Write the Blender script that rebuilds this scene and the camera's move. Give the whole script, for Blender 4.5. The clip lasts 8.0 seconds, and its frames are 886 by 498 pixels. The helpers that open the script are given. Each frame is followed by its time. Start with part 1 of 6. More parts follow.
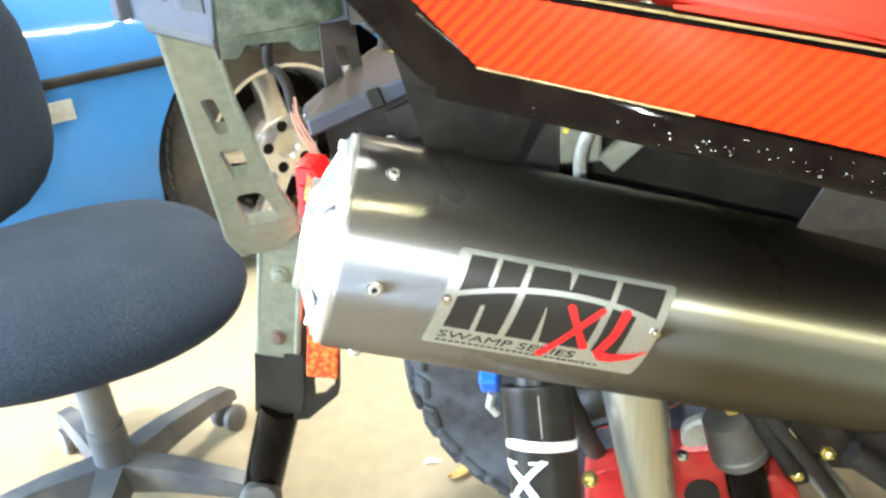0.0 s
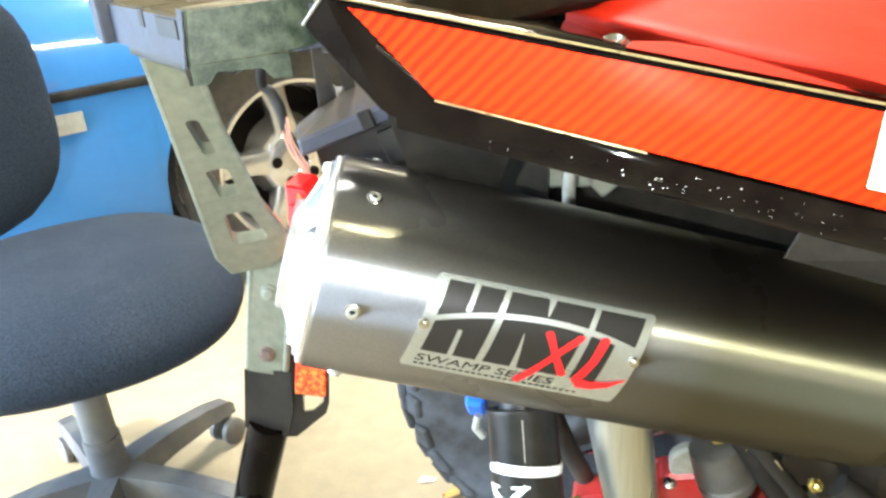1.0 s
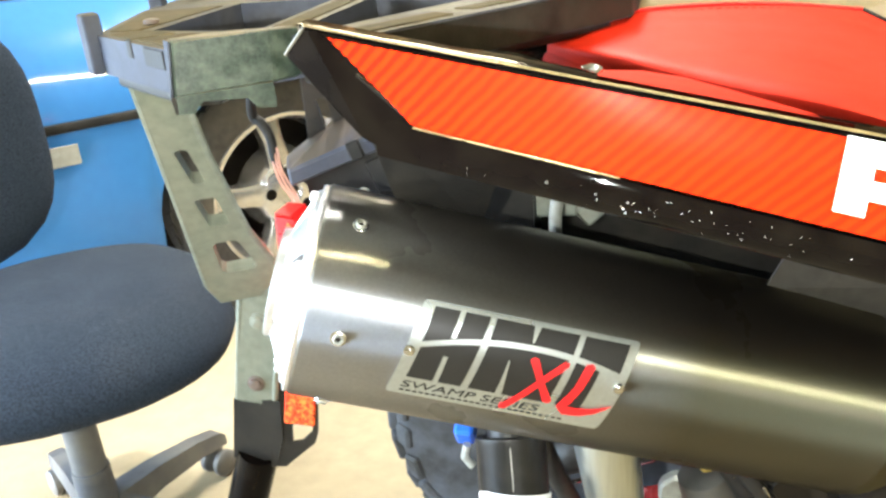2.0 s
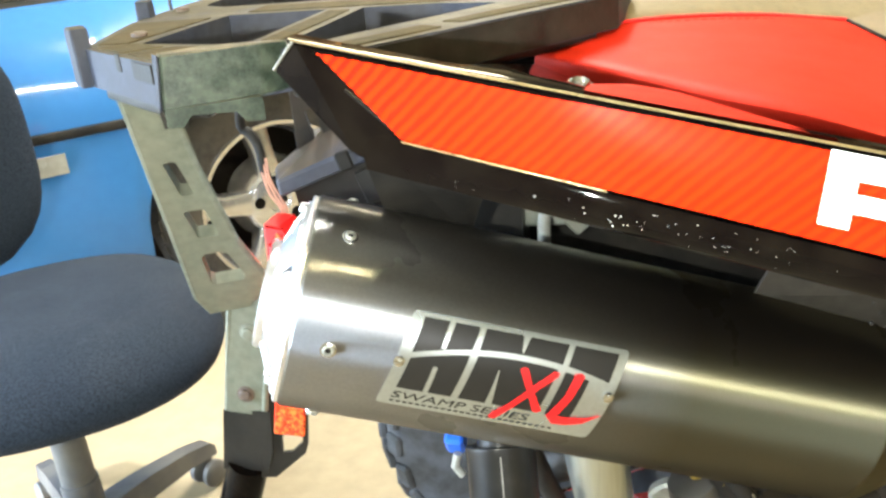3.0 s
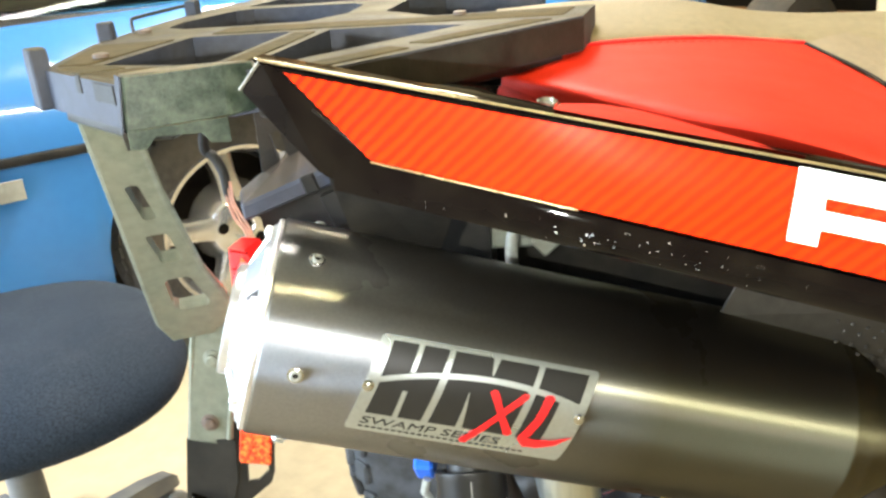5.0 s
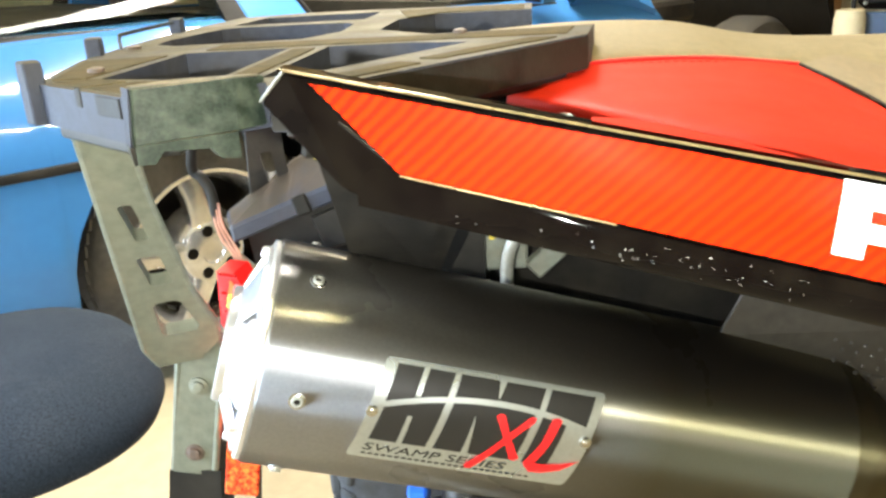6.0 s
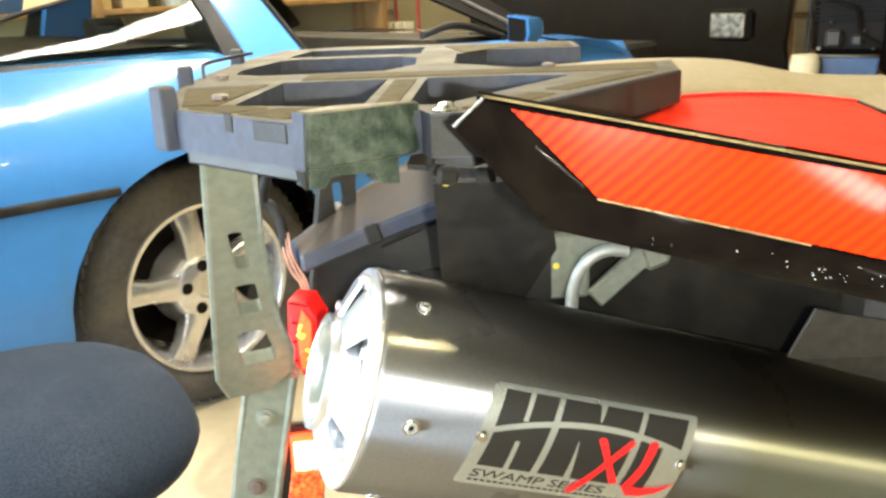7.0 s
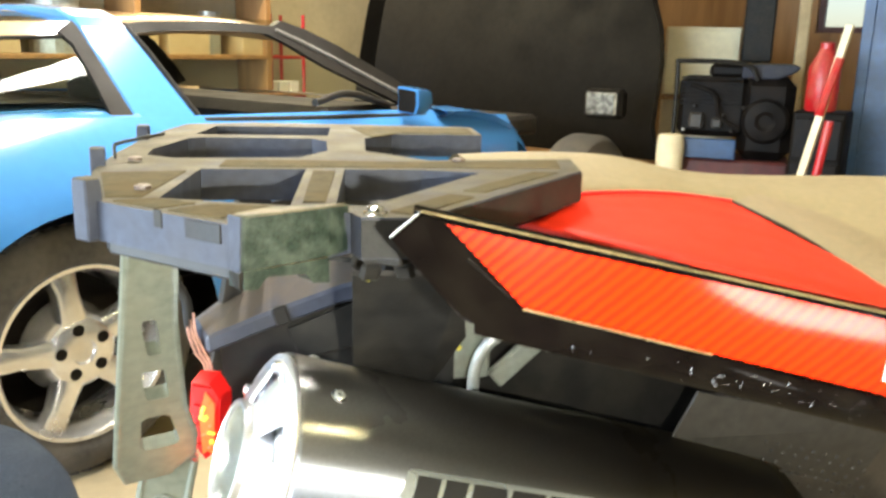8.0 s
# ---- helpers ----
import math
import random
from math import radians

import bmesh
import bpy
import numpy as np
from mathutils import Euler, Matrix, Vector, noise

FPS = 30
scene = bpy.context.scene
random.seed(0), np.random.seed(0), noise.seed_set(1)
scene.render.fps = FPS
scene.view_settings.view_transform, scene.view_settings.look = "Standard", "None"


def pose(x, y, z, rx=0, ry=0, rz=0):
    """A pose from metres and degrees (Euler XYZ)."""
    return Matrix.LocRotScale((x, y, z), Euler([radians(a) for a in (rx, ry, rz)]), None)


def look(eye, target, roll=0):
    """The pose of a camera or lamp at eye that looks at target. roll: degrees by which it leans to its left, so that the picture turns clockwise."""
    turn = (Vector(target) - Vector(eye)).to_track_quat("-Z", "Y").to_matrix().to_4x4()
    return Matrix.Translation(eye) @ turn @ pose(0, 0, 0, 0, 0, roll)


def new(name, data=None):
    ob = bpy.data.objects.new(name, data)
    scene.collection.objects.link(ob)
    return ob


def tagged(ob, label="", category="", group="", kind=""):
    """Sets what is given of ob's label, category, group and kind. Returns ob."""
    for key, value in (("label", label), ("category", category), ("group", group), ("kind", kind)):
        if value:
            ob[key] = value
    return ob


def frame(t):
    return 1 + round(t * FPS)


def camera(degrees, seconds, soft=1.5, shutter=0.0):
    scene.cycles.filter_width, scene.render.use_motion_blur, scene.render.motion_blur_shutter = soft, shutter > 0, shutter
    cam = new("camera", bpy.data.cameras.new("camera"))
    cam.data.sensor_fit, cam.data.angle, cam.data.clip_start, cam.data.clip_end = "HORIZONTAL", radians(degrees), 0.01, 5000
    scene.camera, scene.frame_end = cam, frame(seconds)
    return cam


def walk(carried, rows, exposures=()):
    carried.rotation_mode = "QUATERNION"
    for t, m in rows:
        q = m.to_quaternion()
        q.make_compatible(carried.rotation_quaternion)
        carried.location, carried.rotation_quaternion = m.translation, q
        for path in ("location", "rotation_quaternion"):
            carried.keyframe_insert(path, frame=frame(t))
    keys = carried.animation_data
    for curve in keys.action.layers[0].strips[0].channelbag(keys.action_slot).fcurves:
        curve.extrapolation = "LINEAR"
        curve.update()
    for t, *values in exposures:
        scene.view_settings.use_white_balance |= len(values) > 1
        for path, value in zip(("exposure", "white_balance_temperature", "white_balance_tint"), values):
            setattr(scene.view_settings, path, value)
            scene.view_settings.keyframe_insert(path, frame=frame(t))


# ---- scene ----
cam = camera(55.7, 8.0, soft=2.7, shutter=0.3)
PATH = [
    (0, (0.195, -0.677, 1.070), (-0.203, 1.070, 0.180), -5.4),
    (0.5, (0.214, -0.678, 1.076), (-0.201, 1.065, 0.190), -5.1),
    (1, (0.233, -0.668, 1.078), (-0.211, 1.083, 0.220), -4.8),
    (1.5, (0.245, -0.675, 1.074), (-0.202, 1.099, 0.267), -4.8),
    (3, (0.247, -0.676, 1.081), (-0.168, 1.120, 0.305), -4.8),
    (3.5, (0.246, -0.676, 1.081), (-0.158, 1.129, 0.317), -4.8),
    (4, (0.247, -0.675, 1.081), (-0.149, 1.135, 0.329), -4.7),
    (4.5, (0.245, -0.675, 1.080), (-0.138, 1.144, 0.341), -4.7),
    (6, (0.197, -0.664, 1.068), (-0.036, 1.204, 0.393), -3.5),
    (6.5, (0.112, -0.683, 1.066), (-0.120, 1.202, 0.440), -3.5),
    (7, (0.045, -0.690, 1.070), (-0.044, 1.217, 0.473), -2.2),
    (7.5, (-0.008, -0.686, 1.067), (0.092, 1.239, 0.531), -1.1),
    (8, (0.008, -0.707, 1.109), (0.215, 1.226, 0.639), 1.3),
]
walk(cam, [(t, look(eye, target, roll)) for t, eye, target, roll in PATH], [(0, 0.64, 6000, 10), (1, 0.64, 6050, 10), (2.5, 0.45, 6250, 10), (4, 0.36, 6300, 10), (6.5, 0.38, 6500, 10), (8, 0.40, 6550, 10)])

# ---- light ----
world = bpy.data.worlds.new("daylight")
scene.world = world
world.use_nodes = True
wn = world.node_tree.nodes
sky = wn.new("ShaderNodeTexSky")
sky.sky_type = "NISHITA"
sky.sun_disc = False
sky.sun_elevation, sky.sun_rotation = radians(42), radians(250)
wn["Background"].inputs["Strength"].default_value = 0.12
world.node_tree.links.new(sky.outputs["Color"], wn["Background"].inputs["Color"])


def lamp(name, kind, m, energy, color, size=(0.1, 0.1)):
    data = bpy.data.lights.new(name, kind)
    data.energy, data.color = energy, color
    if kind == "AREA":
        data.shape, data.size, data.size_y = "RECTANGLE", size[0], size[1]
    if kind == "SUN":
        data.angle = radians(0.5)
    if kind == "SPOT":
        data.spot_size, data.spot_blend, data.shadow_soft_size = radians(130), 0.6, 0.006
    ob = new(name, data)
    ob.matrix_world = m
    return ob


# sun and daylight through the open garage door, three warm tubes under the ceiling, a small white torch held at the camera
SUN = Vector((0.53, 0.85, 0)).normalized() * math.cos(radians(33)) + Vector((0, 0, -math.sin(radians(33))))
sun = lamp("sun", "SUN", look((-3, -5, 5), Vector((-3, -5, 5)) + SUN), 8.0, (1.0, 0.97, 0.94))
sun.data.angle = radians(1.5)
lamp("door_daylight", "AREA", look((-3.55, -0.60, 1.15), (-2.86, 0.12, 1.12)), 520, (0.66, 0.83, 1.0), (3.7, 2.1))
lamp("tube_light", "AREA", look((-0.1, 1.9, 2.62), (-0.1, 1.9, 0)), 100, (1.0, 0.94, 0.82), (0.25, 2.4)).data.spread = radians(115)
lamp("tube_light", "AREA", pose(1.38, -0.66, 2.62), 60, (1.0, 0.85, 0.44), (1.0, 0.19))
lamp("tube_light", "AREA", pose(-0.80, 4.55, 2.62, 0, 0, 46), 110, (1.0, 0.86, 0.56), (2.2, 0.25))
# added lamp at an unseen window, to give the decal a highlight
lamp("decal_fill", "AREA", look((1.487, -3.587, 1.25), (0.768, -2.892, 1.22)), 24, (1.0, 0.98, 0.94), (0.95, 0.62))
lamp("torch", "SPOT", look((0.10, -0.715, 1.055), (0.10, 0.3, 0.72)), 42, (0.98, 1.0, 0.88))


# ---- materials ----
def material(name, color, rough=0.5, metal=0.0, vary=0.15, scale=30.0, bump=0.0, bump_scale=200.0, dirt=None, dirt_amount=0.0, dirt_scale=6.0, coat=0.0, stretch=(1, 1, 1), spec=0.5):
    """Two scales of colour variation, roughness variation and fine relief on object coordinates (metres)."""
    m = bpy.data.materials.new(name)
    m.use_nodes = True
    n, link = m.node_tree.nodes, m.node_tree.links.new
    b = n["Principled BSDF"]
    co = n.new("ShaderNodeTexCoord")
    mp = n.new("ShaderNodeMapping")
    mp.inputs["Scale"].default_value = stretch
    link(co.outputs["Object"], mp.inputs["Vector"])
    fine = n.new("ShaderNodeTexNoise")
    fine.inputs["Scale"].default_value, fine.inputs["Detail"].default_value = scale, 6
    big = n.new("ShaderNodeTexNoise")
    big.inputs["Scale"].default_value, big.inputs["Detail"].default_value = dirt_scale, 5
    link(mp.outputs["Vector"], fine.inputs["Vector"])
    link(mp.outputs["Vector"], big.inputs["Vector"])
    ramp = n.new("ShaderNodeMapRange")
    ramp.inputs["From Min"].default_value, ramp.inputs["From Max"].default_value = 0.3, 0.7
    ramp.inputs["To Min"].default_value, ramp.inputs["To Max"].default_value = 1 - vary, 1 + vary
    link(fine.outputs["Fac"], ramp.inputs["Value"])
    mul = n.new("ShaderNodeVectorMath")
    mul.operation = "SCALE"
    mul.inputs[0].default_value = color
    link(ramp.outputs["Result"], mul.inputs["Scale"])
    mix = n.new("ShaderNodeMix")
    mix.data_type = "RGBA"
    mix.inputs["B"].default_value = (*(dirt or color), 1)
    link(mul.outputs["Vector"], mix.inputs["A"])
    dr = n.new("ShaderNodeMapRange")
    dr.inputs["From Min"].default_value, dr.inputs["From Max"].default_value = 0.42, 0.68
    dr.inputs["To Max"].default_value = dirt_amount
    link(big.outputs["Fac"], dr.inputs["Value"])
    link(dr.outputs["Result"], mix.inputs["Factor"])
    link(mix.outputs["Result"], b.inputs["Base Color"])
    rr = n.new("ShaderNodeMapRange")
    rr.inputs["From Min"].default_value, rr.inputs["From Max"].default_value = 0.3, 0.7
    rr.inputs["To Min"].default_value, rr.inputs["To Max"].default_value = rough * 0.8, min(1, rough * 1.2)
    link(big.outputs["Fac"], rr.inputs["Value"])
    link(rr.outputs["Result"], b.inputs["Roughness"])
    b.inputs["Metallic"].default_value = metal
    b.inputs["Coat Weight"].default_value = coat
    b.inputs["Coat Roughness"].default_value = 0.04
    b.inputs["Specular IOR Level"].default_value = spec
    if bump:
        bn = n.new("ShaderNodeTexNoise")
        bn.inputs["Scale"].default_value, bn.inputs["Detail"].default_value = bump_scale, 3
        link(mp.outputs["Vector"], bn.inputs["Vector"])
        bp = n.new("ShaderNodeBump")
        bp.inputs["Strength"].default_value, bp.inputs["Distance"].default_value = bump, 0.002
        link(bn.outputs["Fac"], bp.inputs["Height"])
        link(bp.outputs["Normal"], b.inputs["Normal"])
    return m


def glow(name, color, strength):
    m = bpy.data.materials.new(name)
    m.use_nodes = True
    b = m.node_tree.nodes["Principled BSDF"]
    b.inputs["Base Color"].default_value = (*color, 1)
    b.inputs["Emission Color"].default_value = (*color, 1)
    b.inputs["Emission Strength"].default_value = strength
    return m


def clear(name, color):
    """Thin window glass: clear, slightly tinted, with a mirror gloss."""
    m = bpy.data.materials.new(name)
    m.use_nodes = True
    n, link = m.node_tree.nodes, m.node_tree.links.new
    n.remove(n["Principled BSDF"])
    see, shine, mix, fres = (n.new(kind) for kind in ("ShaderNodeBsdfTransparent", "ShaderNodeBsdfAnisotropic", "ShaderNodeMixShader", "ShaderNodeLayerWeight"))
    see.inputs["Color"].default_value = (*color, 1)
    shine.inputs["Roughness"].default_value = 0.02
    fres.inputs["Blend"].default_value = 0.5
    steep, base = n.new("ShaderNodeMath"), n.new("ShaderNodeMath")
    steep.operation, base.operation = "POWER", "MULTIPLY_ADD"
    steep.inputs[1].default_value, base.inputs[1].default_value, base.inputs[2].default_value = 5.0, 0.7, 0.022
    link(fres.outputs["Facing"], steep.inputs[0])
    link(steep.outputs["Value"], base.inputs[0])
    link(base.outputs["Value"], mix.inputs["Fac"])
    link(see.outputs["BSDF"], mix.inputs[1])
    link(shine.outputs["BSDF"], mix.inputs[2])
    link(mix.outputs["Shader"], n["Material Output"].inputs["Surface"])
    return m


def brushed():
    m = material("brushed_steel", (0.40, 0.40, 0.405), 0.30, 1.0, 0.06, 300, 0.0)
    n, link = m.node_tree.nodes, m.node_tree.links.new
    b = n["Principled BSDF"]
    tan = n.new("ShaderNodeTangent")
    tan.direction_type, tan.axis = "RADIAL", "Z"
    link(tan.outputs["Tangent"], b.inputs["Tangent"])
    b.inputs["Anisotropic"].default_value = 1.0
    b.inputs["Anisotropic Rotation"].default_value = 0.25
    co = n.new("ShaderNodeTexCoord")
    mp = n.new("ShaderNodeMapping")
    mp.inputs["Scale"].default_value = (6, 6, 900)
    link(co.outputs["Object"], mp.inputs["Vector"])
    no = n.new("ShaderNodeTexNoise")
    no.inputs["Scale"].default_value, no.inputs["Detail"].default_value = 1.0, 4
    link(mp.outputs["Vector"], no.inputs["Vector"])
    bp = n.new("ShaderNodeBump")
    bp.inputs["Strength"].default_value, bp.inputs["Distance"].default_value = 0.12, 0.0006
    # painted darker and browner towards the engine end, for the dark surroundings it reflects
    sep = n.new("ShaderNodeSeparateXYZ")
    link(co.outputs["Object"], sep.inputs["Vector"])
    engine_end = n.new("ShaderNodeMapRange")
    engine_end.inputs["From Min"].default_value, engine_end.inputs["From Max"].default_value = -0.14, 0.20
    engine_end.inputs["To Max"].default_value = 0.92
    link(sep.outputs["Z"], engine_end.inputs["Value"])
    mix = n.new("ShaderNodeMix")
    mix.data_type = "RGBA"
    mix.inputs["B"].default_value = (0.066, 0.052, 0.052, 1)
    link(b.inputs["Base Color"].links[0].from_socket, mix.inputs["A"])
    link(engine_end.outputs["Result"], mix.inputs["Factor"])
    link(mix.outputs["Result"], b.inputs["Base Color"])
    link(no.outputs["Fac"], bp.inputs["Height"])
    link(bp.outputs["Normal"], b.inputs["Normal"])
    soft = n.new("ShaderNodeBsdfPrincipled")
    soft.inputs["Metallic"].default_value, soft.inputs["Roughness"].default_value = 0.45, 0.60
    tint = n.new("ShaderNodeMix")
    tint.data_type, tint.blend_type = "RGBA", "MULTIPLY"
    tint.inputs["Factor"].default_value = 1.0
    tint.inputs["B"].default_value = (1.0, 0.88, 0.72, 1)
    link(mix.outputs["Result"], tint.inputs["A"])
    link(tint.outputs["Result"], soft.inputs["Base Color"])
    link(bp.outputs["Normal"], soft.inputs["Normal"])
    grain = n.new("ShaderNodeBsdfAnisotropic")
    grain.distribution = "GGX"
    grain.inputs["Roughness"].default_value, grain.inputs["Anisotropy"].default_value = 0.45, 0.74
    # yellower grain colour there paints the tone of the torch's streak
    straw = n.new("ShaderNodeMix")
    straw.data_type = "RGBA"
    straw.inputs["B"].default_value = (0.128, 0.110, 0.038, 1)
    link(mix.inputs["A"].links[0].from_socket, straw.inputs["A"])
    link(engine_end.outputs["Result"], straw.inputs["Factor"])
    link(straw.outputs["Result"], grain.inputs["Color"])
    link(tan.outputs["Tangent"], grain.inputs["Tangent"])
    link(bp.outputs["Normal"], grain.inputs["Normal"])
    lobes = n.new("ShaderNodeMixShader")
    lobes.inputs["Fac"].default_value = 0.7
    link(b.outputs["BSDF"], lobes.inputs[1])
    link(grain.outputs["BSDF"], lobes.inputs[2])
    both = n.new("ShaderNodeMixShader")
    both.inputs["Fac"].default_value = 0.06
    link(lobes.outputs["Shader"], both.inputs[1])
    link(soft.outputs["BSDF"], both.inputs[2])
    link(both.outputs["Shader"], n["Material Output"].inputs["Surface"])
    return m


def hatched():
    """Orange-red gloss decal with darker slanting hatch lines that thin out towards the front."""
    m = material("orange_decal", (0.69, 0.0190, 0.0010), 0.14, 0.0, 0.05, 60, spec=0.5)
    n, link = m.node_tree.nodes, m.node_tree.links.new
    b = n["Principled BSDF"]
    src = b.inputs["Base Color"].links[0].from_socket
    co = n.new("ShaderNodeTexCoord")
    mp = n.new("ShaderNodeMapping")
    mp.inputs["Rotation"].default_value = (0, radians(42), 0)
    link(co.outputs["Object"], mp.inputs["Vector"])
    wv = n.new("ShaderNodeTexWave")
    wv.bands_direction, wv.wave_profile = "Z", "SIN"
    wv.inputs["Scale"].default_value, wv.inputs["Distortion"].default_value = 45, 1.2
    wv.inputs["Detail"].default_value, wv.inputs["Detail Scale"].default_value = 2, 1.5
    link(mp.outputs["Vector"], wv.inputs["Vector"])
    sep = n.new("ShaderNodeSeparateXYZ")
    link(co.outputs["Object"], sep.inputs["Vector"])
    # hatch weakens towards the front, partly painting the glare that washes it out
    fade = n.new("ShaderNodeMapRange")
    fade.inputs["From Min"].default_value, fade.inputs["From Max"].default_value = -0.19, -0.06
    fade.inputs["To Min"].default_value, fade.inputs["To Max"].default_value = 1.0, 0.52
    link(sep.outputs["X"], fade.inputs["Value"])
    st = n.new("ShaderNodeMapRange")
    st.inputs["From Min"].default_value, st.inputs["From Max"].default_value = 0.2, 0.85
    link(wv.outputs["Fac"], st.inputs["Value"])
    mu = n.new("ShaderNodeMath")
    mu.operation = "MULTIPLY"
    link(st.outputs["Result"], mu.inputs[0])
    link(fade.outputs["Result"], mu.inputs[1])
    mix = n.new("ShaderNodeMix")
    mix.data_type = "RGBA"
    mix.inputs["B"].default_value = (0.13, 0.008, 0.003, 1)
    link(src, mix.inputs["A"])
    link(mu.outputs["Value"], mix.inputs["Factor"])
    link(mix.outputs["Result"], b.inputs["Base Color"])
    return m


